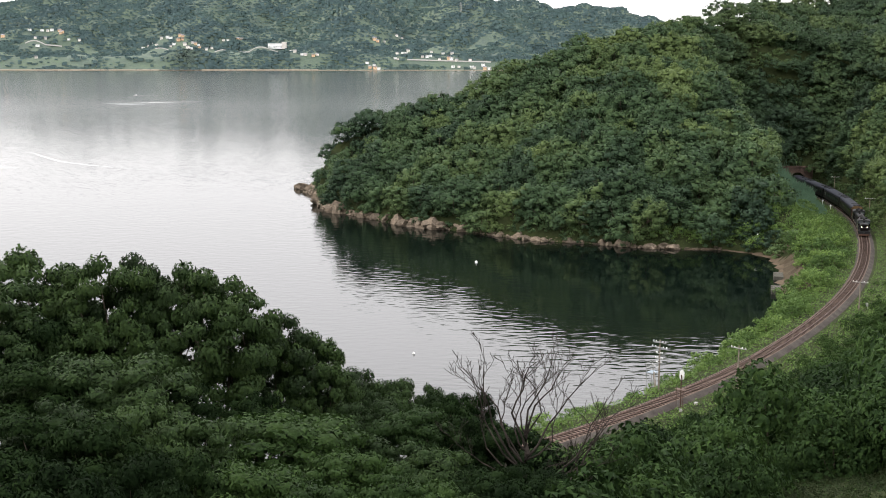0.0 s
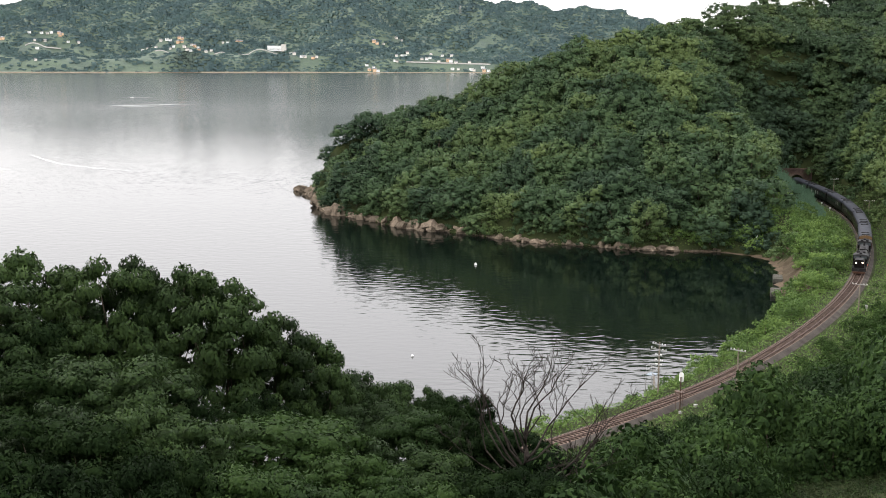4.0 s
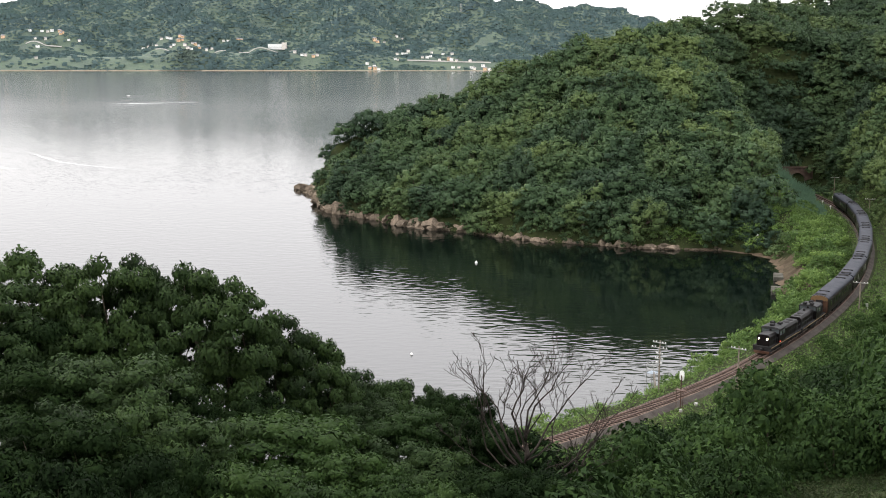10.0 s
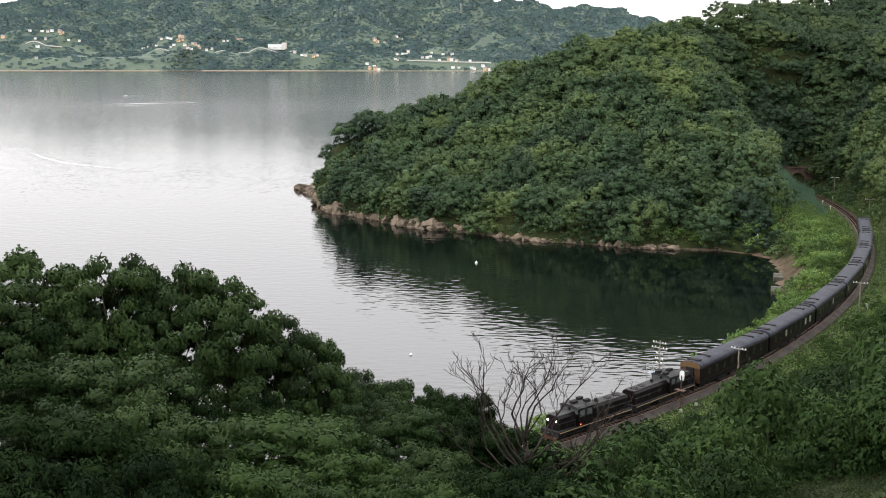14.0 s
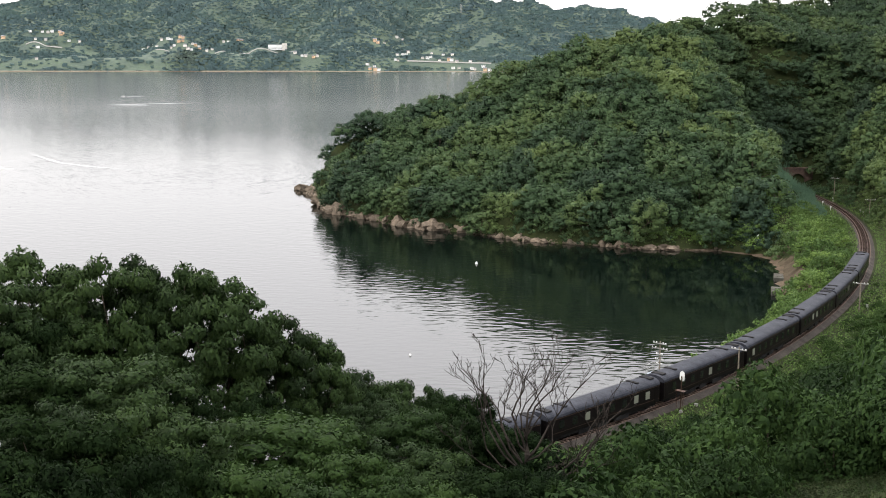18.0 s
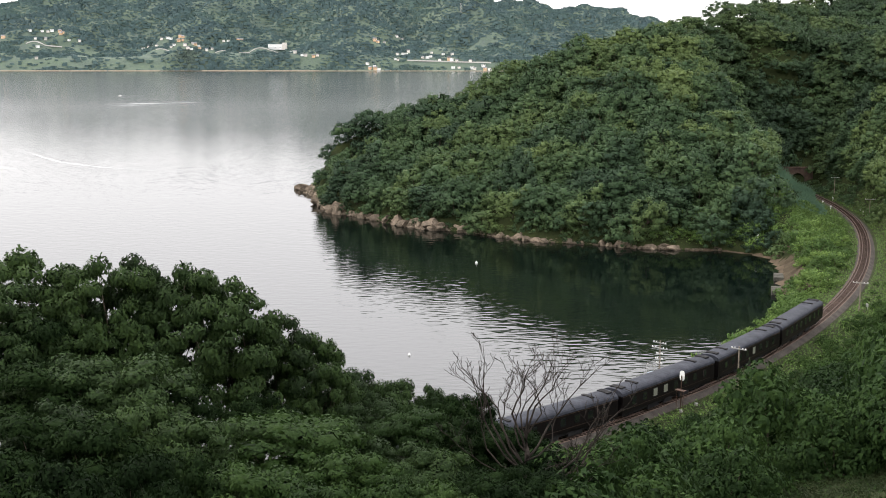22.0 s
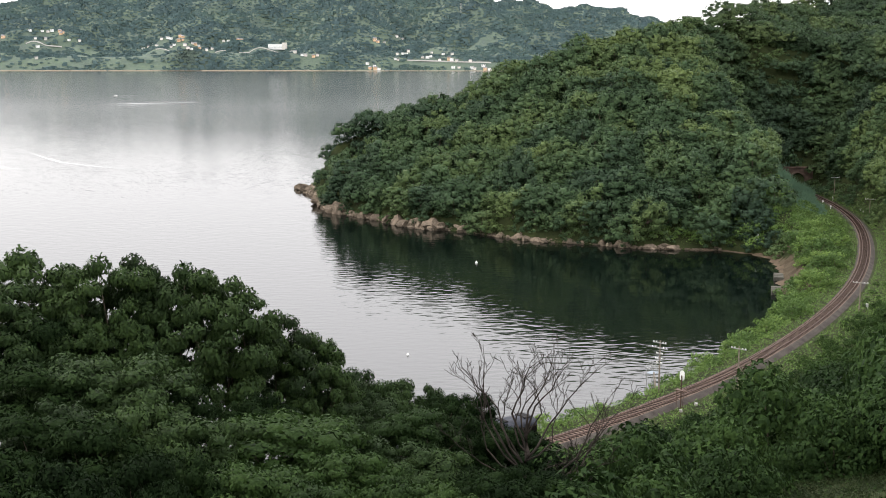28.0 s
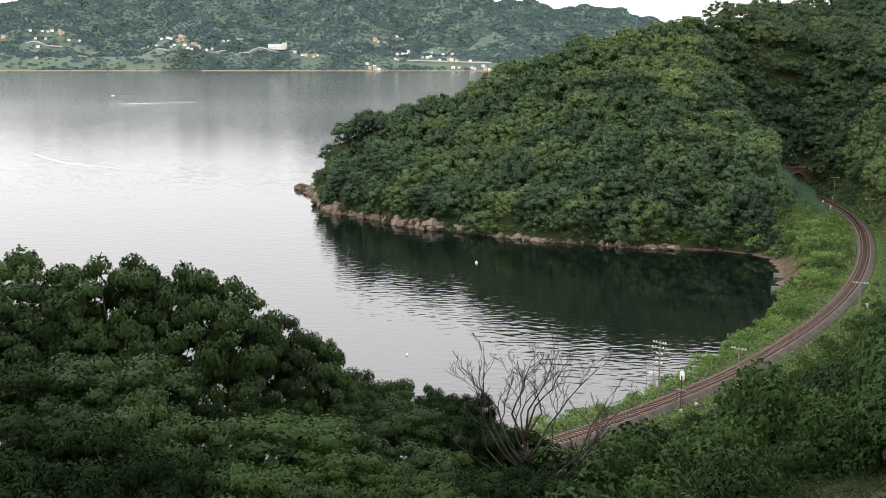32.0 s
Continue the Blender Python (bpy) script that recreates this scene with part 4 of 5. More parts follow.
def coach(label, end_gold, seed):
    """A sleeping car: twenty-one metres, its middle at the origin, rail top at z = 0."""
    rng = random.Random(seed)
    c = thing("coach", label, "railway coach", "coaches of the train")
    bm = bmesh.new()
    extrude_x(bm, [(-1.42, 0.95), (1.42, 0.95), (1.46, 1.2), (1.46, 3.15), (-1.46, 3.15), (-1.46, 1.2)], -10.5, 10.5)
    part("body", bm, LIVERY, c)
    bm = bmesh.new()
    pts = [(1.47, 3.15)] + [(1.47 * math.cos(math.pi * i / 12), 3.2 + 0.72 * math.sin(math.pi * i / 12) ** 0.75) for i in range(13)] + [(-1.47, 3.15)]
    extrude_x(bm, pts, -10.55, 10.55)
    part("roof", bm, ROOF, c)
    bm = bmesh.new()
    box(bm, 0, 0, 0.72, 20.2, 2.3, 0.4, 0.04)
    for x, l in ((-3.5, 2.4), (0.2, 1.8), (3.4, 2.6)):
        box(bm, x, 0, 0.48, l, 2.4, 0.55, 0.05)
    part("underframe", bm, DARK, c)
    for x in (-7.4, 7.4):
        bogie(c, x, (-1.05, 1.05))
    for x in (-10.65, 10.65):
        bm = bmesh.new()
        box(bm, x, 0, 2.1, 0.3, 1.1, 2.1, 0.05)
        part("gangway", bm, DARK, c)
    for x in (-9.7, -6.8, 6.6, 9.5):
        bm = bmesh.new()
        box(bm, x, 0, 3.93, 0.9 if abs(x) > 8 else 0.5, 1.7, 0.16, 0.05)
        part("roof_vent", bm, DARK, c)
    bm = bmesh.new()
    for y in (-1.465, 1.465):
        box(bm, 0, y, 1.42, 20.8, 0.012, 0.03)
        box(bm, 0, y, 3.05, 20.8, 0.012, 0.04)
    part("gold_line", bm, GOLD, c, "thin gold line")
    for y in (-1.467, 1.467):
        for i in range(8):
            x = -8.05 + i * 2.3
            w = 0.85
            bm = bmesh.new()
            box(bm, x, y, 2.25, w, 0.02, 0.95, 0.008)
            part("window", bm, PANE_PALE if rng.random() < 0.2 else PANE, c)
        for x in (-9.85, 9.85):
            bm = bmesh.new()
            box(bm, x, y, 2.05, 0.72, 0.02, 1.95, 0.008)
            d = part("door", bm, LIVERY, c)
    if end_gold:
        bm = bmesh.new()
        x = 10.58
        pts = [(1.40, 3.05)] + [(1.40 * math.cos(math.pi * i / 12), 3.2 + 0.66 * math.sin(math.pi * i / 12) ** 0.75) for i in range(13)] + [(-1.40, 3.05)]
        extrude_x(bm, pts, x - 0.05, x + 0.06)
        part("front_crest", bm, CREST, c, "copper-coloured crest panel")
        bm = bmesh.new()
        box(bm, x, 0, 2.2, 0.08, 1.15, 1.5, 0.02)
        part("end_window", bm, PANE, c)
        for y in (-1.0, 1.0):
            bm = bmesh.new()
            box(bm, x - 0.02, y, 2.05, 0.1, 0.8, 1.9, 0.02)
            part("end_panel", bm, COPPER, c, "brown end panel")
    return c


def locomotive(label, lit):
    """A centre-cab diesel: the short bonnet towards +x, rail top at z = 0."""
    c = thing("locomotive", label, "locomotive", "locomotives of the train")
    bm = bmesh.new()
    box(bm, 0, 0, 1.12, 13.3, 2.75, 0.30, 0.03)
    for x in (-6.72, 6.72):
        box(bm, x, 0, 0.95, 0.16, 2.7, 0.7, 0.03)
    part("frame", bm, DARK, c)
    bm = bmesh.new()
    for y in (-1.385, 1.385):
        box(bm, 0, y, 1.14, 13.2, 0.015, 0.10)
    part("gold_line", bm, STRIPE, c, "gold line along the footplate")
    bm = bmesh.new()
    box(bm, 0.1, 0, 0.62, 3.0, 2.3, 0.7, 0.06)
    part("fuel_tank", bm, DARK, c)
    bogie(c, -4.5, (-1.0, 1.0))
    bogie(c, 3.9, (-1.6, 0.0, 1.6))
    for name, x0, x1 in (("short_bonnet", 3.35, 6.35), ("long_bonnet", -6.35, 0.75)):
        bm = bmesh.new()
        extrude_x(bm, [(-0.95, 1.27), (0.95, 1.27), (0.95, 2.62), (0.78, 2.84), (0.66, 2.90), (-0.66, 2.90), (-0.78, 2.84), (-0.95, 2.62)], x0, x1)
        b = part(name, bm, LIVERY, c)
        bm = bmesh.new()
        box(bm, (x0 + x1) / 2, 0, 2.93, abs(x1 - x0) - 0.1, 1.45, 0.05, 0.01)
        part("bonnet_top", bm, LOCO_ROOF, b)
        k = int((x1 - x0) / 1.15)
        for i in range(k):
            for y in (-0.955, 0.955):
                bm = bmesh.new()
                box(bm, x0 + 0.7 + i * 1.15, y, 1.95, 0.9, 0.02, 1.1, 0.008)
                door = part("bonnet_door", bm, LIVERY, b)
                if i % 2 == 0:
                    for k in range(6):
                        bm = bmesh.new()
                        box(bm, x0 + 0.7 + i * 1.15, y * 1.014, 1.72 + k * 0.13, 0.7, 0.03, 0.05)
                        g = part("grille_slat", bm, DARK, b)
    bm = bmesh.new()
    extrude_x(bm, [(-1.38, 1.27), (1.38, 1.27), (1.40, 3.3), (-1.40, 3.3)], 0.75, 3.35)
    cab = part("cab", bm, LIVERY, c)
    bm = bmesh.new()
    extrude_x(bm, [(1.46, 3.28), (1.46, 3.36), (1.15, 3.52), (0.5, 3.60), (-0.5, 3.60), (-1.15, 3.52), (-1.46, 3.36), (-1.46, 3.28)], 0.6, 3.5)
    part("cab_roof", bm, LOCO_ROOF, cab)
    for x, y, l in ((0.95, 0.55, 0.8), (0.95, -0.55, 0.8), (2.6, 0.0, 0.9)):
        bm = bmesh.new()
        box(bm, x, y, 3.72, l, 0.55, 0.34, 0.05)
        part("roof_box", bm, DARK, cab)
    for y in (-1.405, 1.405):
        bm = bmesh.new()
        for z in (2.33, 3.11):
            box(bm, 2.05, y, z, 2.3, 0.03, 0.05)
        for x in (0.95, 2.05, 3.15):
            box(bm, x, y, 2.72, 0.06, 0.03, 0.78)
        part("window_frame", bm, LOCO_ROOF, cab)
    for x in (0.74, 3.36):
        for y in (-0.72, 0.72):
            bm = bmesh.new()
            box(bm, x, y, 2.95, 0.03, 1.12, 0.6, 0.008)
            part("window", bm, CAB_PANE, cab)
    for y in (-1.40, 1.40):
        for x in (1.4, 2.7):
            bm = bmesh.new()
            box(bm, x, y, 2.72, 0.85, 0.02, 0.7, 0.008)
            part("side_window", bm, CAB_PANE, cab)
    bm = bmesh.new()
    rod(bm, (-1.4, 0, 2.9), (-1.4, 0, 3.35), 0.22, 0.2, 12)
    part("exhaust", bm, DARK, c)
    for x in (-5.2, -3.6):
        bm = bmesh.new()
        rod(bm, (x, 0, 2.93), (x, 0, 3.02), 0.55, 0.5, 18)
        part("fan", bm, DARK, c)
    for sx in (1, -1):
        for y in (-1.28, 1.28):
            bm = bmesh.new()
            x = 6.6 * sx
            rod(bm, (x, y, 1.2), (x, y, 2.2), 0.025)
            rod(bm, (x, y, 2.2), (x, y * 0.75, 2.2), 0.025)
            rod(bm, (x, y, 2.2), (x - sx * (2.9 if sx > 0 else 5.4), y, 2.2), 0.025)
            for k in range(1, 3):
                rod(bm, (x - sx * k * 1.4, y, 1.2), (x - sx * k * 1.4, y, 2.2), 0.02)
            part("handrail", bm, LOCO_ROOF, c)
            bm = bmesh.new()
            for k in range(3):
                box(bm, x - sx * 0.1, y * 0.98, 0.35 + k * 0.3, 0.4, 0.35, 0.04, 0.01)
            part("steps", bm, DARK, c)
    bm = bmesh.new()
    box(bm, 6.82, 0, 0.42, 0.06, 2.3, 0.42, 0.02)
    part("snow_plough", bm, COPPER, c)
    for sx in (1, -1):
        bm = bmesh.new()
        box(bm, sx * 6.95, 0, 0.88, 0.5, 0.3, 0.3, 0.05)
        part("coupler", bm, DARK, c)
        end = 6.36 * sx
        for y in (-0.62, 0.62):
            bm = bmesh.new()
            rod(bm, (end, y, 2.32), (end + 0.1 * sx, y, 2.32), 0.115, 0.10, 14)
            part("headlamp", bm, LAMP if lit and sx > 0 else PANE, c)
    bm = bmesh.new()
    box(bm, 3.0, 1.415, 1.45, 0.15, 0.04, 0.15, 0.01)
    part("marker_lamp", bm, LAMP_RED if lit else PANE, c)
    return c


ENGINES = [locomotive("dark maroon diesel locomotive with lit headlamps and gold line", True),
           locomotive("dark maroon diesel locomotive coupled behind the leading one", False)]
COACHES = [coach("dark maroon sleeping coach with copper front crest and grey roof" if i == 0 else
                 ("last dark maroon sleeping coach of the train with grey roof" if i == 6 else "dark maroon sleeping coach with grey roof and gold lines"), i == 0, i) for i in range(7)]
# seconds, metres run: it gathers a little speed on the way
RUN = ((0, 0), (9, 109.2), (11, 134.9), (13, 160.0), (17, 212.5), (19, 238.5), (21, 264.7), (23, 291.2), (25, 317.8), (27.5, 350.8), (32, 410.5))
S_START = nearest_s(100.4, 270.2) + 0.4


def motions():
    times = [0.5 * i for i in range(65)]

    def run(ob, nose, length, half, back=False):
        rows = []
        for t in times:
            mid = S_START + float(np.interp(t, [r[0] for r in RUN], [r[1] for r in RUN])) - nose - length / 2
            a, b = on_track(mid + half), on_track(mid - half)
            d = a - b
            turn = math.degrees(math.atan2(d[1], d[0])) + (180 if back else 0)
            rows.append((t, pose((a[0] + b[0]) / 2, (a[1] + b[1]) / 2, RAIL_Z, 0, 0, turn)))
        walk(ob, rows)

    run(ENGINES[0], -0.5, 14.15, 4.2)
    run(ENGINES[1], 13.65, 14.15, 4.2, True)
    for i, c in enumerate(COACHES):
        run(c, 27.8 + 21.9 * i, 21.9, 7.4)
    walk(BOAT, [(0, pose(-364, 1350, 0, 0, 0, 180)), (16, pose(-378, 1352, 0, 0, 0, 180)), (32, pose(-392, 1354, 0, 0, 0, 180))])
    walk(FLOATS[1], [(0, pose(-4.7, 176.4, 0.08)), (32, pose(-5.8, 176.0, 0.08))])
    walk(sea, [(0, pose(0, 0, 0)), (16, pose(3, -4, 0)), (32, pose(6, -8, 0))])


# ---- the shore ----
def strip_along(points, rows, name, mat, label, category):
    """A strip along a line: rows of (distance inland, height)."""
    p = even(points, 1.2)
    V = []
    for i in range(len(p)):
        d = p[min(i + 1, len(p) - 1)] - p[max(i - 1, 0)]
        d = d / np.hypot(*d)
        wob = 0.25 * math.sin(i * 0.9) + 0.15 * math.sin(i * 2.3)
        for off, z in rows:
            V.append((p[i, 0] + d[1] * (off + wob), p[i, 1] - d[0] * (off + wob), z + 0.12 * math.sin(i * 1.7 + off * 3)))
    n = len(rows)
    Q = [(a * n + k, a * n + k + 1, a * n + n + k + 1, a * n + n + k) for a in range(len(p) - 1) for k in range(n - 1)]
    return tagged(new(name, array_mesh(name, V, Q, mat, True)), label, category, kind="structure")


strip_along(((66, 212), (69.5, 224.5), (72, 236), (76, 248), (78, 264), (75, 270), (69, 275), (58, 276.5), (48, 279)), ((-2.0, -0.3), (0.3, 0.35), (1.4, 0.9), (2.4, 1.5), (3.0, 1.6)),
            "beach", SAND, "narrow tan beach at the head of the cove", "beach")


strip_along(((67.5, 216), (70, 225.5), (72, 236), (76, 248), (78, 260), (77.5, 268)), ((0.2, 0.5), (1.4, 1.35), (2.6, 2.3), (3.6, 3.1), (4.2, 3.2)),
            "earth_slope", EARTH, "bare tan earth slope above the beach", "earth slope")


def rock_mesh(seed):
    bm = bmesh.new()
    bmesh.ops.create_icosphere(bm, subdivisions=2, radius=1)
    off = Vector((seed * 7.3, seed * 3.1, seed))
    for v in bm.verts:
        n = noise.noise(v.co * 1.1 + off) * 0.6 + noise.noise(v.co * 2.9 + off) * 0.45
        v.co *= 1 + n
        v.co.z *= 0.8
    me = bpy.data.meshes.new("rock")
    bm.to_mesh(me)
    bm.free()
    me.materials.append(ROCK)
    return me


def rocks():
    rng = random.Random(12)
    shapes = [rock_mesh(k) for k in range(5)]
    edge = even(SHORE[20:33], 0.8)
    for i, (x, y) in enumerate(edge):
        bare = noise.noise(Vector((x * 0.05, y * 0.05, 3.0)))
        if bare < -0.15 and rng.random() < 0.7:
            continue
        r = rng.choice((0.4, 0.5, 0.6, 0.8, 1.0, 1.3)) * (2.0 if x < 0 else 1.1)
        o = new("rock", shapes[rng.randrange(5)])
        a, b = rng.uniform(-0.5, 0.8), rng.uniform(-0.5, 0.9)
        o.matrix_basis = (Matrix.Translation((x + a, y + b, rng.uniform(0.0, 0.4) * r)) @ Matrix.Rotation(rng.uniform(0, 6.28), 4, "Z") @ Matrix.Rotation(rng.uniform(-0.5, 0.5), 4, "X")
                          @ Matrix.Diagonal((r * rng.uniform(0.8, 1.5), r * 0.9, r * rng.uniform(0.6, 1.2), 1)))
        tagged(o, "weathered tan shore rock at the foot of the headland", "rock", "rocks along the shore")
    # broken stones on the strand between them
    dice = np.random.default_rng(13)
    kv, kq = knob(1)
    strand = even(SHORE[19:33], 0.1)
    pick = strand[dice.integers(0, len(strand), 3200)]
    inland = dice.random(3200) ** 1.4 * 2.6 - 0.3
    d = np.array([0.35, 0.94])
    P = np.c_[pick + inland[:, None] * d + dice.normal(size=(3200, 2)) * 0.2, 0.05 + 0.55 * np.clip(inland, 0, 3) + 0.1 * dice.random(3200)]
    size = dice.choice((0.16, 0.22, 0.3, 0.42, 0.6), 3200)
    V = (kv[None] * (0.6 + 0.7 * dice.random((3200, len(kv), 1))) * np.array([1.25, 1.0, 0.7])) * size[:, None, None] + P[:, None]
    Q = (np.arange(3200) * len(kv))[:, None, None] + kq[None]
    tagged(new("strand_stones", array_mesh("strand_stones", V.reshape(-1, 3), Q.reshape(-1, 3), ROCK)), "broken tan stones along the foot of the headland", "stones", kind="stuff")
    for x, y, r in ((-50, 404, 2.2), (-48, 401, 2.0), (-45.5, 398, 2.3), (-52.5, 405.5, 1.2), (-46, 393, 2.0), (-43, 389, 1.9)):
        o = new("rock", shapes[int(abs(x)) % 5])
        o.matrix_basis = Matrix.Translation((x, y, 0.4)) @ Matrix.Diagonal((r * 1.4, r, r * 0.9, 1))
        tagged(o, "brown rock off the tip of the headland", "rock", "rocks along the shore")


rocks()


def blocks():
    for x, y in ((72.2, 238.8), (67.6, 224.6)):
        bm = bmesh.new()
        for k in range(3):
            box(bm, 0, -1.8 + k * 1.8, 0.35, 2.0, 1.5, 1.1, 0.15)
        o = part("groyne", bm, WET)
        o.matrix_basis = pose(x, y, 0, 0, 0, -15)
        tagged(o, "low grey concrete groyne blocks at the water's edge", "groyne", "groynes")


blocks()


# ---- beside the line ----
def pole(s, off, high, arms, label, lean=0.0, insul=True, mast=None):
    (x, y), a = track_side(s, off)
    t = thing("utility_pole", label, "utility pole", "poles along the railway")
    t.matrix_basis = pose(x, y, height(x, y), lean, 0, a)
    bm = bmesh.new()
    rod(bm, (0, 0, -0.5), (0, 0, high), 0.12, 0.09, 10)
    part("mast", bm, mast or POLEWOOD, t)
    for z, l in arms:
        bm = bmesh.new()
        box(bm, 0.12, 0, z, 0.09, l, 0.11, 0.01)
        arm = part("crossarm", bm, GALV, t)
        if insul:
            for k in (-0.45, -0.25, 0.25, 0.45):
                bm = bmesh.new()
                rod(bm, (0.12, k * l, z + 0.05), (0.12, k * l, z + 0.2), 0.05, 0.07, 8)
                part("insulator", bm, WHITE, arm)
    return t


pole(499, -3.5, 7.0, ((6.7, 2.0), (6.0, 2.4), (5.2, 1.0), (4.5, 1.2), (3.9, 0.9)), "concrete utility pole with five white crossarms beside the water")
pole(492, 4.2, 6.2, ((5.9, 2.2),), "weathered utility pole with one white crossarm by the railway")
pole(435, 4.4, 5.4, ((5.2, 2.6),), "dark utility pole with one pale crossarm on the bend")
pole(315, 4.6, 5.6, ((5.4, 2.8),), "pale utility pole with one crossarm below the wood")
pole(274, 3.7, 7.2, ((6.9, 2.6),), "pale utility pole with one crossarm near the tunnel")


def signal():
    (x, y), a = track_side(504.0, 2.9)
    t = thing("railway_signal", "railway signal with white oval backboard on a rusty post", "railway signal")
    t.matrix_basis = pose(x, y, 3.5, 0, 0, a)
    bm = bmesh.new()
    rod(bm, (0, 0, -0.3), (0, 0, 4.6), 0.08, 0.07, 10)
    part("post", bm, RAIL, t)
    bm = bmesh.new()
    n = 20
    ring = [(math.cos(6.2832 * i / n) * 0.34, math.sin(6.2832 * i / n) * 0.34 + (0.3 if math.sin(6.2832 * i / n) > 0 else -0.3)) for i in range(n)]
    extrude_x(bm, [(yy, zz + 4.55) for yy, zz in ring], -0.16, -0.10)
    part("backboard", bm, WHITE, t)
    bm = bmesh.new()
    box(bm, -0.3, 0, 4.55, 0.25, 0.3, 0.95, 0.04)
    part("lamp_case", bm, DARK, t)
    for yy in (-0.45, 0.5):
        bm = bmesh.new()
        rod(bm, (0.3, yy, -0.2), (0.3, yy, 2.9), 0.03)
        for k in range(7):
            rod(bm, (0.3, yy - 0.16, 0.3 + k * 0.38), (0.3, yy + 0.16, 0.3 + k * 0.38), 0.02)
        part("ladder", bm, RAIL, t)
    bm = bmesh.new()
    box(bm, 0.15, 0, 2.75, 0.7, 1.3, 0.06, 0.01)
    part("platform", bm, RAIL, t)


signal()


def lineside():
    for s, off, sx, sz in ((500.8, 3.2, 0.5, 0.4), (504.5, 3.3, 0.45, 0.4)):
        (x, y), a = track_side(s, off)
        b = thing("equipment_box", "small pale grey railway equipment box beside the track", "equipment box", "boxes beside the track")
        b.matrix_basis = pose(x, y, 3.5, 0, 0, a) @ Matrix.Diagonal((0.7, 0.7, 0.7, 1))
        bm = bmesh.new()
        box(bm, 0, 0, sz / 2 + 0.1, sx, 0.5, sz, 0.03)
        part("case", bm, CONCRETE, b)
        bm = bmesh.new()
        box(bm, 0, 0, sz + 0.12, sx + 0.1, 0.6, 0.05, 0.01)
        part("lid", bm, GALV, b)
        bm = bmesh.new()
        box(bm, 0, 0, 0.05, sx * 0.8, 0.4, 0.4, 0.02)
        part("plinth", bm, CONCRETE, b)
    for s, off, lean in ((432, 5.3, 35), (306, 4.6, 5), (303, 4.4, 0), (276, 2.9, 0), (298, -2.8, 0), (286, -2.6, 0)):
        (x, y), a = track_side(s, off)
        m = thing("marker_post", "short white railway marker post beside the track", "marker post", "marker posts")
        m.matrix_basis = pose(x, y, height(x, y), 0, lean, a)
        bm = bmesh.new()
        rod(bm, (0, 0, -0.3), (0, 0, 1.0), 0.05)
        part("stake", bm, WHITE, m)
        bm = bmesh.new()
        box(bm, 0.06, 0, 1.1, 0.04, 0.4, 0.9 if lean > 20 else 0.45, 0.01)
        part("plate", bm, WHITE, m)
    (x, y), a = track_side(490, 4.6)
    bm = bmesh.new()
    rod(bm, (0, 0, -0.4), (-0.5, 0.3, 2.2), 0.09, 0.06)
    o = part("stake", bm, DARK)
    o.matrix_basis = pose(x, y, 3.6, 0, 0, a)
    tagged(o, "dark leaning wooden stake beside the track", "stake")
    bm = bmesh.new()
    rod(bm, (0, 0, -0.5), (0, 0, 1.3), 0.10, 0.08)
    box(bm, 0, 0, 1.5, 0.5, 0.5, 0.5, 0.08)
    o = part("shore_marker", bm, WHITE)
    o.matrix_basis = pose(76.6, 272.2, height(76.6, 272.2))
    tagged(o, "small white marker on a post at the head of the cove", "marker post")


lineside()


def tide_platform():
    (x, y), a = track_side(494.5, -7.2)
    t = thing("gauge_platform", "pale steel gauge platform with railing and slanting stay by the water", "platform")
    t.matrix_basis = pose(x, y, height(x, y) + 1.3, 0, 0, a)
    bm = bmesh.new()
    box(bm, 0, 0, 2.3, 1.5, 1.2, 0.08, 0.02)
    part("deck", bm, BLUE, t)
    for sx in (-0.7, 0.7):
        for sy in (-0.55, 0.55):
            bm = bmesh.new()
            rod(bm, (sx, sy, -2.2), (sx, sy, 3.6), 0.035)
            part("post", bm, GALV, t)
    for z in (3.0, 3.6):
        bm = bmesh.new()
        for sy in (-0.55, 0.55):
            rod(bm, (-0.7, sy, z), (0.7, sy, z), 0.03)
        for sx in (-0.7, 0.7):
            rod(bm, (sx, -0.55, z), (sx, 0.55, z), 0.03)
        part("rail", bm, GALV, t)
    bm = bmesh.new()
    for sy in (-0.3, 0.3):
        rod(bm, (0.7, 0.6 + sy * 0.3, 2.6), (3.0, 2.6 + sy * 0.3, -0.9), 0.05)
    part("stay", bm, POLEWOOD, t)


tide_platform()


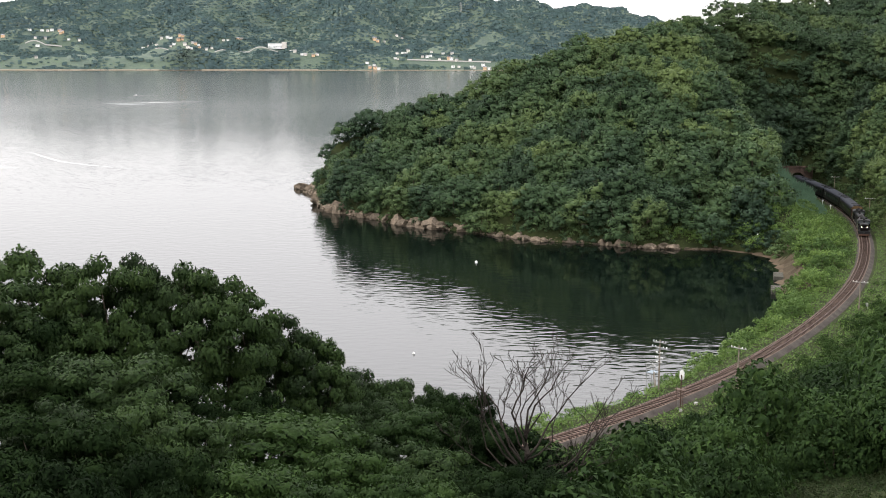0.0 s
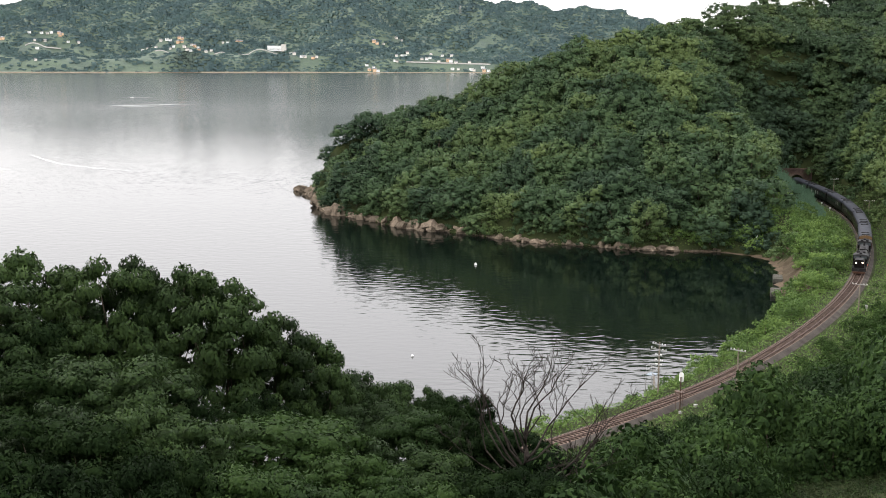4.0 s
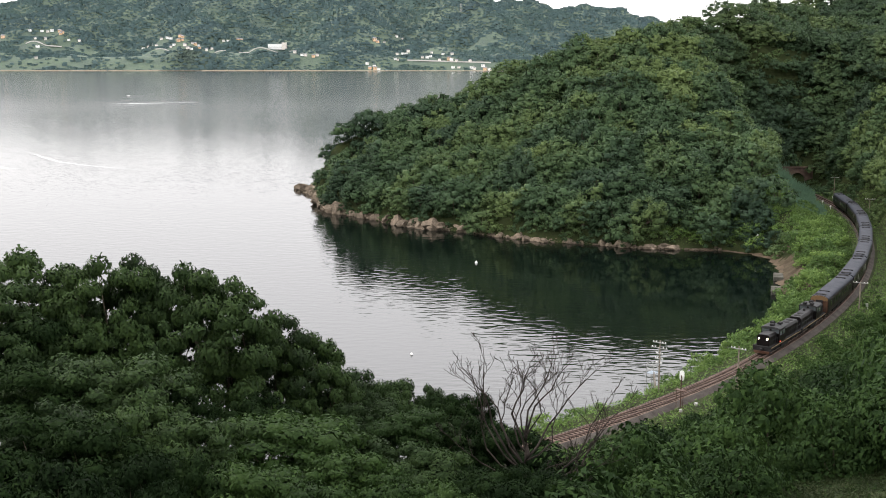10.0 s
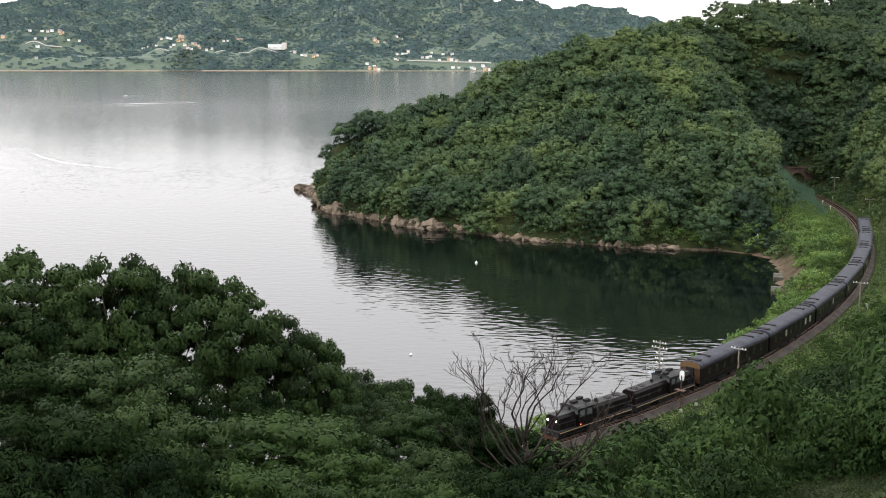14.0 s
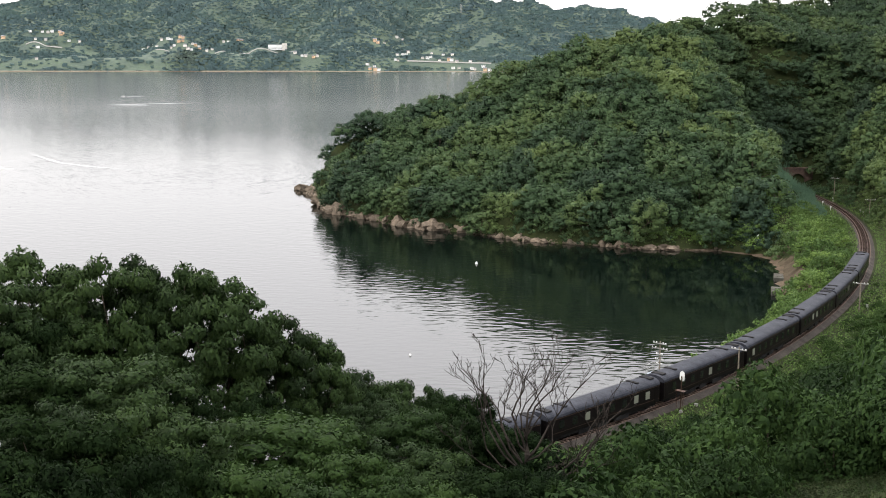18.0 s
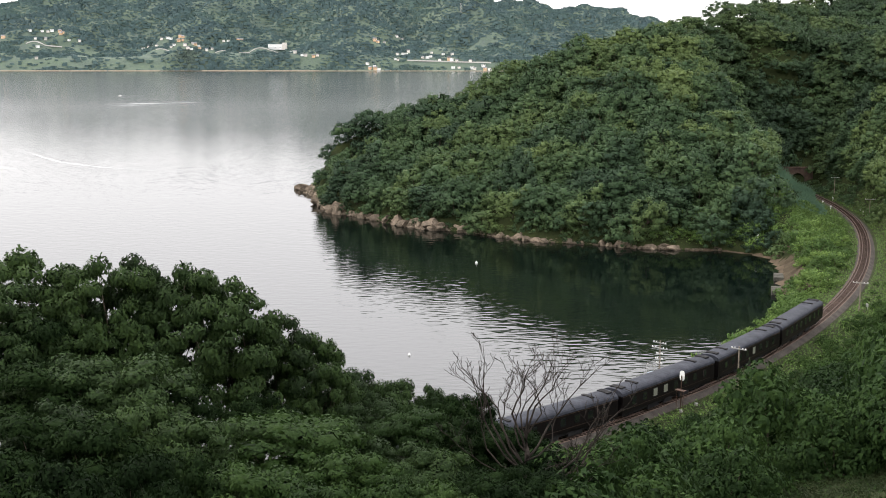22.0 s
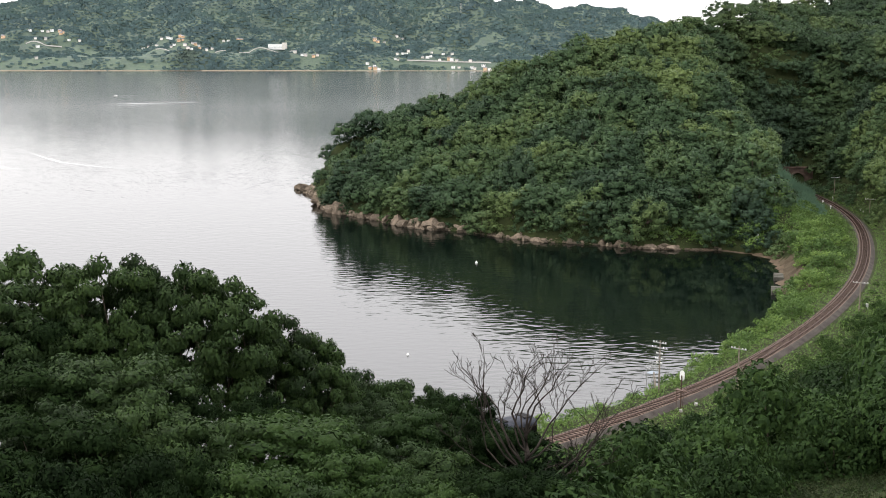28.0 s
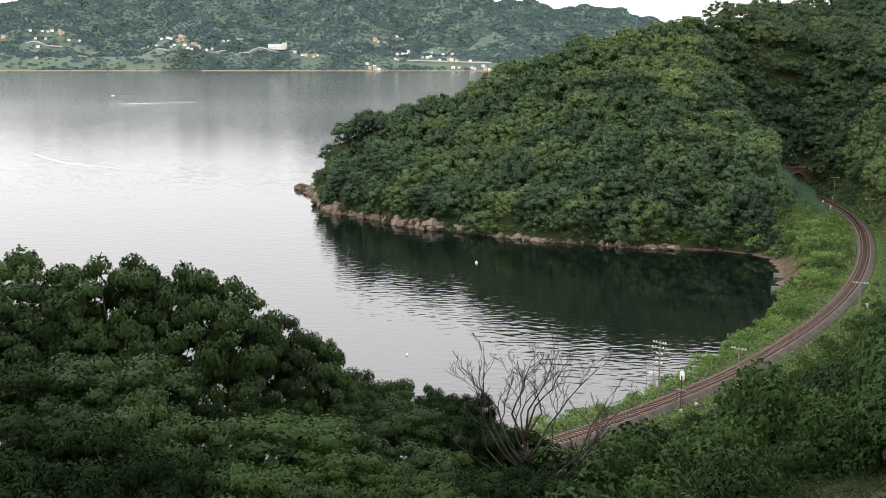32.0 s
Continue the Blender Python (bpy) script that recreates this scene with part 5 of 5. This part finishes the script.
def tunnel():
    (x, y), a = track_side(S_TUNNEL, 0)
    t = thing("tunnel_portal", "old brown masonry railway tunnel portal among the trees", "tunnel portal", kind="structure")
    t.matrix_basis = pose(x, y, 3.4, 0, 0, a)
    bm = bmesh.new()
    n = 14
    inner = [(-2.2, 0)] + [(-2.2 * math.cos(math.pi * i / n), 3.6 + 2.0 * math.sin(math.pi * i / n)) for i in range(n + 1)] + [(2.2, 0)]
    outer = [(-5.0, 0)] + [(-5.0 + 10.0 * i / n, 7.4) for i in range(n + 1)] + [(5.0, 0)]
    for x0 in (0.0,):
        fi = [bm.verts.new((0.6, yy, z)) for yy, z in inner]
        fo = [bm.verts.new((0.6, yy, z)) for yy, z in outer]
        bi = [bm.verts.new((-14, yy, z)) for yy, z in inner]
        bo = [bm.verts.new((-1.5, yy, z)) for yy, z in outer]
        for i in range(len(inner) - 1):
            bm.faces.new((fi[i], fi[i + 1], fo[i + 1], fo[i]))
            bm.faces.new((fi[i], bi[i], bi[i + 1], fi[i + 1]))
            bm.faces.new((fo[i], fo[i + 1], bo[i + 1], bo[i]))
    part("portal_wall", bm, PORTAL, t)
    for k in range(9):
        u = math.pi * (k + 0.5) / 9
        bm = bmesh.new()
        box(bm, 0.68, -2.45 * math.cos(u), 3.6 + 2.25 * math.sin(u), 0.25, 0.78, 0.45, 0.04, Matrix.Rotation(u - math.pi / 2, 3, "X").inverted())
        part("arch_stone", bm, PORTAL, t)
    bm = bmesh.new()
    box(bm, 0.5, 0, 7.5, 0.9, 10.6, 0.5, 0.05)
    part("coping", bm, PORTAL, t)


tunnel()


# ---- the dead tree ----
def dead_tree():
    rng = random.Random(21)
    x0, y0 = 4.1, 55.0
    t = thing("dead_tree", "leafless dead tree with grey crooked branches, leaning over the slope", "tree")
    t.location = (x0, y0, DEAD_Z)

    def grow(bm, start, way, length, r, depth):
        pts, rad = [Vector(start)], [r]
        p, v = Vector(start), Vector(way).normalized()
        n = 5 if depth == 0 else 4
        for k in range(n):
            v = (v + Vector((rng.uniform(-0.46, 0.46), rng.uniform(-0.3, 0.3), rng.uniform(-0.16, 0.28)))).normalized()
            p = p + v * length / n
            pts.append(p.copy())
            rad.append(max(0.012, r * (1 - 0.75 * (k + 1) / n)))
            if depth < 3 and k < n - 1 and rng.random() < (1.0, 0.85, 0.5)[depth]:
                side = Vector((rng.choice((-1, 1)) * rng.uniform(0.4, 0.9), rng.uniform(-0.5, 0.5), rng.uniform(0.3, 0.9)))
                grow(bm, p, v * 0.7 + side * 0.7, length * rng.uniform(0.32, 0.55), rad[-1] * 0.66, depth + 1)
        bent(bm, pts, rad, 7 if depth == 0 else 5)

    bm = bmesh.new()
    bent(bm, [(0.4, 0, -4.3), (0.3, 0, -1.5), (-0.05, 0, 0.6), (0.2, 0, 1.6), (0.1, 0, 2.6)], [0.3, 0.25, 0.19, 0.16, 0.12], 9)
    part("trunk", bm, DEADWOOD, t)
    # foot on the trunk, elbow, way and length of each limb
    for foot, elbow, way, reach, r in (((-0.05, 0.6), (-1.6, 3.1), (-0.45, 0.9), 4.2, 0.085), ((0.0, 1.0), (-1.15, 3.3), (-0.2, 1.0), 3.7, 0.075), ((0.2, 1.6), (-0.6, 3.6), (0.1, 1.0), 3.7, 0.085),
                                       ((0.1, 2.6), (0.2, 3.9), (0.2, 0.95), 3.4, 0.08), ((0.1, 2.5), (0.55, 4.1), (0.4, 0.95), 3.4, 0.075), ((0.1, 1.2), (1.3, 3.0), (0.5, 0.85), 4.2, 0.075),
                                       ((0.3, -0.6), (2.0, 0.9), (0.75, 0.62), 4.4, 0.095), ((0.4, -1.2), (2.7, 0.3), (0.55, 0.8), 4.4, 0.09), ((0.2, -0.4), (1.2, 0.7), (0.95, 0.25), 2.4, 0.05),
                                       ((-0.05, 0.4), (-1.9, 2.0), (-0.7, 0.75), 3.2, 0.06), ((0.3, -1.3), (1.6, -1.0), (0.95, 0.2), 2.8, 0.05)):
        for second in (0, 1):
            bm = bmesh.new()
            a = Vector((foot[0], 0, foot[1]))
            e = Vector((elbow[0] + second * rng.uniform(-0.7, 0.5), rng.uniform(-0.5, 0.5), elbow[1] - second * rng.uniform(0.1, 0.9)))
            m = a.lerp(e, 0.5) + Vector((rng.uniform(-0.2, 0.2), 0, -0.2))
            k = 0.6 - 0.14 * second
            bent(bm, [a, m, e], [r * 1.5 * k, r * 1.25 * k, r * k], 7)
            grow(bm, e, (way[0] * (1 - 0.4 * second), rng.uniform(-0.2, 0.2), way[1]), reach * (1 - 0.15 * second), r * k, 0)
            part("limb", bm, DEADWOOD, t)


DEAD_Z = 25.9
dead_tree()


# ---- on the water ----
# pale ribbons: the brighter sky reflection of the ripples is put into their colour
WAKE_SHEEN = grainy("wake_sheen", (0.45, 0.46, 0.46), (0.72, 0.73, 0.73), 0.1, 0.6, bump=0.2, fine=1.0)


def ribbon(points, widths, z=0.03):
    p = np.array(points, float)
    V = []
    for i in range(len(p)):
        d = p[min(i + 1, len(p) - 1)] - p[max(i - 1, 0)]
        d = d / np.hypot(*d)
        for k in (-0.5, 0.5):
            V.append((p[i, 0] - d[1] * widths[i] * k, p[i, 1] + d[0] * widths[i] * k, z))
    return V, [(2 * i, 2 * i + 1, 2 * i + 3, 2 * i + 2) for i in range(len(p) - 1)]


def wakes():
    for pts, w in ((((-333, 1122), (-310, 1132), (-285, 1146), (-262, 1160), (-240, 1175)), (1, 7, 6, 3, 0.4)),
                   (((-320, 1095), (-300, 1100), (-280, 1108)), (0.6, 4, 0.4)),
                   (((-205, 560), (-188, 532), (-172, 508), (-150, 488), (-128, 474), (-110, 465)), (0.15, 0.7, 0.9, 0.7, 0.5, 0.1)),
                   (((-196, 492), (-188, 482), (-180, 478)), (1, 1.4, 0.3))):
        V, Q = ribbon(pts, w)
        tagged(new("wake", array_mesh("wake", V, Q, WAKE_SHEEN)), "thin pale wake line trailing over the calm water", "wake", "wakes")


wakes()


def boat():
    b = thing("boat", "small white fishing boat crossing the bay", "boat")
    k = 0.55
    bm = bmesh.new()
    ring = ((-4 * k, 0.9 * k), (-1 * k, 1.3 * k), (2 * k, 1.2 * k), (4 * k, 0.5 * k), (5 * k, 0.0))
    low = [bm.verts.new((x, y * 0.7, -0.3)) for x, y in ring] + [bm.verts.new((x, -y * 0.7, -0.3)) for x, y in ring[::-1][1:]]
    top = [bm.verts.new((x * 1.04, y, 1.0)) for x, y in ring] + [bm.verts.new((x * 1.04, -y, 1.0)) for x, y in ring[::-1][1:]]
    for i in range(len(low)):
        j = (i + 1) % len(low)
        bm.faces.new((low[i], low[j], top[j], top[i]))
    bm.faces.new(top)
    bm.faces.new(low)
    bmesh.ops.recalc_face_normals(bm, faces=bm.faces)
    part("hull", bm, WHITE, b)
    bm = bmesh.new()
    box(bm, -0.6, 0, 1.4, 1.2, 0.9, 0.9, 0.06)
    part("cabin", bm, WHITE, b)
    bm = bmesh.new()
    box(bm, 0.03, 0, 1.5, 0.06, 0.7, 0.4, 0.02)
    part("windscreen", bm, PANE, b)
    V, Q = ribbon(((-4, 0), (-10, 0.4), (-20, -0.4), (-32, 0)), (1, 3, 4, 0.3), 0.04)
    w = new("wake", array_mesh("wake", V, Q, WAKE_SHEEN))
    w.parent = b
    return b


BOAT = boat()
BOAT.scale = (0.85, 0.85, 0.5)


def buoys():
    for x, y, r in ((7.7, 257.6, 0.32), (-5.4, 176.4, 0.22)):
        bm = bmesh.new()
        bmesh.ops.create_uvsphere(bm, u_segments=14, v_segments=8, radius=r)
        rod(bm, (0, 0, r * 0.8), (0, 0, r * 1.5), r * 0.2)
        o = part("buoy", bm, WHITE)
        o.location = (x, y, r * 0.35)
        tagged(o, "small white float on the water", "buoy", "floats")
        FLOATS.append(o)


FLOATS = []
buoys()


# ---- the far shore ----
FAR_X = (-2300, -1882, -1774, -1400, -920, -700, -520, -400, -58, 110, 278, 398, 518, 638, 734, 770, 878, 1000, 2300)
FAR_Z = (200, 205, 268, 292, 300, 330, 365, 358, 310, 264, 252, 258, 246, 224, 219, 196, 175, 165, 140)


def far_height(X, Y):
    inland = np.clip(Y - 3492, 0, None)
    z = np.interp(X, FAR_X, FAR_Z) * (0.14 * smooth(inland / 110) + 0.12 * smooth((inland - 100) / 420) + 0.74 * smooth((inland - 280) / 1060) ** 1.15)
    for cx, cy, w, d, h in ((70, 4150, 190, 210, 95), (-300, 4050, 160, 300, 60), (-850, 4300, 200, 260, 70), (-1350, 4200, 240, 300, 60), (450, 4250, 200, 200, 50),
                            (-800, 3550, 62, 60, 42), (-560, 4150, 130, 330, -45), (-1080, 4100, 120, 350, -40), (-100, 4200, 100, 300, -50)):
        z = z + h * np.exp(-((X - cx) / w) ** 2 - ((Y - cy) / d) ** 2) * smooth(inland / 90)
    z = z + smooth(inland / 400) * (15 * np.sin(X * 0.011 + 1.3 * np.sin(Y * 0.006)) + 14 * np.sin(X * 0.023 + Y * 0.013) * np.cos(Y * 0.017) + 8 * np.sin(X * 0.051 + 2 * np.sin(Y * 0.02)))
    return z + 0.5


# houses across the bay: x, y and kind (grey-roofed, flat-roofed, tan)
WEST = ((-1415, 3940, 1), (-1382, 3966, 1), (-1365, 3974, 0), (-1354, 3984, 1), (-1325, 3978, 2), (-1309, 3956, 2), (-1312, 3948, 2), (-1367, 3854, 0), (-1346, 3892, 0), (-1339, 3792, 1), (-1281, 3934, 1), (-1250, 3950, 0), (-1475, 3854, 2), (-1270, 3578, 0))
HAMLET = ((-1032, 3952, 1), (-1016, 3960, 0), (-999, 3970, 1), (-965, 3870, 0), (-958, 3910, 0), (-937, 3910, 1), (-925, 3906, 1), (-883, 3860, 2), (-871, 3848, 2), (-879, 3824, 2), (-866, 3824, 2), (-902, 3806, 0), (-892, 3810, 1), (-852, 3790, 0), (-834, 3822, 0), (-826, 3826, 2), (-816, 3834, 1), (-782, 3564, 1), (-793, 3566, 0), (-808, 3810, 2), (-784, 3804, 0), (-768, 3814, 0), (-755, 3952, 0), (-741, 3958, 1), (-719, 4030, 2), (-707, 4028, 2))
ROADSIDE = ((-496, 3744, 1), (-464, 3592, 0), (-439, 3574, 1), (-428, 3572, 0), (-403, 3566, 2), (-392, 3570, 0), (-234, 3538, 1), (-224, 3514, 2), (-212, 3528, 1), (-208, 3510, 2), (-197, 3506, 1), (-225, 3784, 2), (-215, 3776, 2), (-198, 3872, 0), (-159, 3948, 0), (-141, 3976, 0), (-147, 3674, 0), (-131, 3700, 1), (-120, 3698, 1), (-115, 3778, 0))
EAST = ((-148, 3562, 1), (-140, 3558, 0), (-64, 3580, 0), (-49, 3582, 1), (-39, 3596, 1), (-38, 3812, 0), (-11, 3562, 0), (0, 3776, 1), (18, 3568, 2), (30, 3744, 0), (26, 3566, 1), (42, 3558, 0), (31, 3522, 1), (49, 3522, 0), (89, 3518, 1), (97, 3512, 0), (124, 3532, 1), (128, 3506, 2), (142, 3506, 1), (84, 3560, 0))
HOUSES = WEST + HAMLET + ROADSIDE + EAST
SCHOOL = (-568.0, 3940.0)
PYLON = (64.0, 4128.0)
ROADS = (((-1386, 3816), (-1340, 3850), (-1293, 3902)), ((-928, 3706), (-905, 3728), (-886, 3758)), ((-751, 3776), (-649, 3832), (-552, 3925)),
         ((-112, 3562), (-42, 3560), (28, 3558), (151, 3556)))


def ripple(X, Y, k):
    return np.sin(X * 0.013 * k + 2 * np.sin(Y * 0.009 * k)) + np.sin(Y * 0.021 * k - X * 0.017 * k + 1.7 * np.sin(X * 0.012 * k))


def fields(X, Y):
    """Terraces and meadows between the woods of the far hills."""
    inland = Y - 3490
    low = (X < -855) & (inland < 190) & (ripple(X, Y, 1.0) > -0.9)
    patches = (inland < 460) & (ripple(X, Y, 0.8) > 1.45)
    return low | patches | (inland < 14)


def far_shore():
    step = 11.0
    xs, ys = np.arange(-2250, 1600, step), np.concatenate([np.arange(3484, 4000, step), np.arange(4000, 4950, step * 1.5)])
    X, Y = np.meshgrid(xs, ys)
    z = far_height(X, Y)
    n = len(xs)
    V = np.stack([X.ravel(), Y.ravel(), z.ravel()], 1)
    i = (np.arange(len(ys) - 1)[:, None] * n + np.arange(n - 1)[None]).ravel()
    Q = np.stack([i, i + 1, i + n + 1, i + n], 1)
    # ground colour carries the same painted haze tint as the woods on it
    m = grainy("hazy_meadows", (0.044, 0.066, 0.058), (0.074, 0.106, 0.066), 0.012, 0.95, bump=0.6, fine=0.08, world_space=True)
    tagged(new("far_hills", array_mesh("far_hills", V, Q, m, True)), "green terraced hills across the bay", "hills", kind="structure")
    # woods on them, but for the fields and the clearings round the houses
    rng = np.random.default_rng(3)
    step = 12.8
    X, Y = np.meshgrid(np.arange(-1850, 1080, step), np.arange(3500, 4900, step))
    X, Y = (X + rng.uniform(-6, 6, X.shape)).ravel(), (Y + rng.uniform(-6, 6, Y.shape)).ravel()
    ok = ~fields(X, Y) | (rng.random(X.shape) < 0.3)
    clear = [(x, y, 11, 34) for x, y, _ in HOUSES] + [(SCHOOL[0], SCHOOL[1], 48, 60)]
    for line in ROADS:
        for (ax, ay), (bx, by) in zip(line, line[1:]):
            clear += [(ax + (bx - ax) * k / 6, ay + (by - ay) * k / 6, 14, 26) for k in range(7)]
    for x, y, w, d in clear:
        ok &= ~((np.abs(X - x) < w) & (Y > y - d) & (Y < y + 11))
    X, Y = X[ok], Y[ok]
    r = rng.uniform(7.0, 12.0, len(X)) * (0.8 + 0.25 * ripple(X, Y, 2.3).clip(-1, 1))
    kv, kq = knob(1)
    kq = kq[kv[kq][:, :, 2].max(1) > 0]
    turn = rng.uniform(0, 6.28, len(X))
    J = kv[None] * (0.8 + 0.4 * rng.random((len(X), len(kv), 1)))
    V = np.stack([J[..., 0] * np.cos(turn)[:, None] - J[..., 1] * np.sin(turn)[:, None], J[..., 0] * np.sin(turn)[:, None] + J[..., 1] * np.cos(turn)[:, None], J[..., 2]], 2)
    V = V * r[:, None, None] * np.array([1.2, 1.2, 0.6]) + np.stack([X, Y, far_height(X, Y) + r * 0.1], 1)[:, None]
    Q = (np.arange(len(X)) * len(kv))[:, None, None] + kq[None]
    tagged(new("far_woods", array_mesh("far_woods", V.reshape(-1, 3), Q.reshape(-1, 3), FAR_LEAVES, True)), "dense green woods across the bay, haze painted into their colour", "woodland", kind="stuff")
    for x0, x1 in ((-1420, -865), (-735, -380), (-380, 260)):
        bm = bmesh.new()
        box(bm, (x0 + x1) / 2, 3487, 0.8 if x1 < 0 else 0.3, x1 - x0, 7, 4.0 if x1 < 0 else 2.6, 0.5)
        o = part("sea_wall", bm, PALE_SAND)
        tagged(o, "long pale tan sea wall along the far shore", "sea wall", kind="structure")


# haze is in the bluish colour; broad noise patches imitate lit spurs, shaded valleys
FAR_LEAVES = leafy("hazy_distant_leaves", ((0.30, (0.0636, 0.0989, 0.1056)), (0.5, (0.0765, 0.1194, 0.1176)), (0.70, (0.0982, 0.1467, 0.1229))), 0.1, patch=0.0045, by_tree=0.0, leaf=0.10, grain=0.12, mottle=0.2, relief=0.3)
far_shore()


def grove():
    rng = np.random.default_rng(31)
    n = 300
    x = -796 + np.clip(rng.normal(size=n) * 36, -68, 68)
    y = 3492 + rng.random(n) * 75
    z = far_height(x, y) + 3 * np.exp(-((x + 796) / 46) ** 2) - 4
    V, Q, N = crown_leaves(rng, np.stack([x, y, z], 1), 3.6 + 3 * rng.random(n), 24, 1.0, 0.8, 1)
    tagged(new("grove", array_mesh("grove", V, Q, LEAF_HAZE, True, normals=N)), "wooded knoll on the far shore, haze painted into its colour", "grove", kind="stuff")
    bm = bmesh.new()
    box(bm, -800, 3487, 0.3, 132, 7, 3.2, 0.5)
    tagged(part("rock_shore", bm, ROCK), "dark rocky edge below the knoll", "shore", kind="structure")


grove()
TILES = grainy("roof_tiles", (0.10, 0.10, 0.11), (0.22, 0.21, 0.21), 0.5, 0.7, bump=0.2, fine=2.0, per=0.5)
PLASTER = grainy("house_plaster", (0.55, 0.50, 0.44), (0.80, 0.76, 0.70), 0.3, 0.8, bump=0.1, fine=2.0, per=0.2)
TAN = grainy("warm_plaster", (0.50, 0.33, 0.20), (0.72, 0.50, 0.32), 0.3, 0.8, bump=0.1, fine=2.0, per=0.2)


def house(label, wide, deep, high, wall_mat, roof_mat, flat=False):
    h = thing("house", label, "house", "houses across the bay")
    bm = bmesh.new()
    box(bm, 0, 0, high / 2 - 1.5, wide, deep, high + 3, 0.1)
    w = part("wall", bm, wall_mat, h)
    bm = bmesh.new()
    if flat:
        box(bm, 0, 0, high + 0.3, wide + 0.6, deep + 0.6, 0.6, 0.1)
    else:
        extrude_x(bm, [(-deep / 2 - 0.8, high - 0.1), (deep / 2 + 0.8, high - 0.1), (deep / 2 + 0.8, high + 0.2), (0, high + deep * 0.33), (-deep / 2 - 0.8, high + 0.2)], -wide / 2 - 0.7, wide / 2 + 0.7)
    part("roof", bm, roof_mat, h)
    n = max(2, int(wide / 4))
    for i in range(n):
        for z in ((2.0,) if high < 5 else (2.0, 4.8)):
            bm = bmesh.new()
            box(bm, -wide / 2 + (i + 0.5) * wide / n, -deep / 2 - 0.05, z, 1.8, 0.14, 1.3, 0.03)
            part("window", bm, PANE, w)
    return h


def village():
    rng = random.Random(4)
    kinds = [house("small pale plastered house with grey tiled roof across the bay", 10, 8, 5.0, PLASTER, TILES),
             house("white house with a flat roof among trees across the bay", 11, 8, 5.6, WHITE, CONCRETE, True),
             house("tan plastered house with grey tiled roof across the bay", 9, 8, 5.0, TAN, TILES)]
    big = house("long white school building with flat roof across the bay", 64, 14, 15, WHITE, CONCRETE, True)
    big.matrix_basis = Matrix.Translation(SCHOOL + (float(far_height(np.array([SCHOOL[0]]), np.array([SCHOOL[1]]))[0]) + 4,))
    bm = bmesh.new()
    box(bm, 24, -3, 8, 16, 14, 24, 0.2)
    part("stair_block", bm, PLASTER, big)
    first = [True, True, True]
    for x, y, k in HOUSES:
        z = float(far_height(np.array([x]), np.array([y]))[0]) + 1.8
        size = rng.uniform(0.8, 1.15)
        m = Matrix.Translation((x, y, z)) @ Matrix.Rotation(rng.uniform(-0.5, 0.5), 4, "Z") @ Matrix.Diagonal((size, size, size, 1))
        if first[k]:
            kinds[k].matrix_basis = m
            first[k] = False
        else:
            copy_thing(kinds[k], m)
    for line in ROADS:
        P = even(line, 9.0)
        g = far_height(P[:, 0], P[:, 1])
        z = np.maximum(np.linspace(g[0], g[-1], len(P)), g) + 2.0
        V = np.stack([np.c_[P[:, 0], P[:, 1] - 3, z - 3.6], np.c_[P[:, 0], P[:, 1] - 3, z], np.c_[P[:, 0], P[:, 1] + 3, z]], 1).reshape(-1, 3)
        Q = [(a * 3 + k, a * 3 + 3 + k, a * 3 + 4 + k, a * 3 + 1 + k) for a in range(len(P) - 1) for k in (0, 1)]
        tagged(new("road", array_mesh("road", V, Q, CONCRETE)), "pale concrete road with retaining wall on the far hillside", "road", kind="structure")
    x, y = PYLON
    z = float(far_height(np.array([x]), np.array([y]))[0])
    py = thing("pylon", "tall grey steel lattice power pylon on a far hill", "pylon")
    py.location = (x, y, z)
    bm = bmesh.new()
    for sx in (-1, 1):
        for sy in (-1, 1):
            rod(bm, (sx * 4, sy * 4, -2), (sx * 0.8, sy * 0.8, 34), 0.35, 0.25, 5)
    part("legs", bm, GALV, py)
    bm = bmesh.new()
    for k in range(8):
        a, b = 4 - k * 0.4, 3.6 - k * 0.4
        for sy in (-1, 1):
            rod(bm, (-a, sy * a, k * 4.2), (b, sy * b, k * 4.2 + 4.2), 0.2, n=4)
            rod(bm, (a, sy * a, k * 4.2), (-b, sy * b, k * 4.2 + 4.2), 0.2, n=4)
    part("lattice", bm, GALV, py)
    for z, l in ((24, 6), (29, 5), (33, 4)):
        bm = bmesh.new()
        box(bm, 0, 0, z, l * 2, 0.7, 0.7, 0.1)
        part("crossarm", bm, GALV, py)


village()

motions()
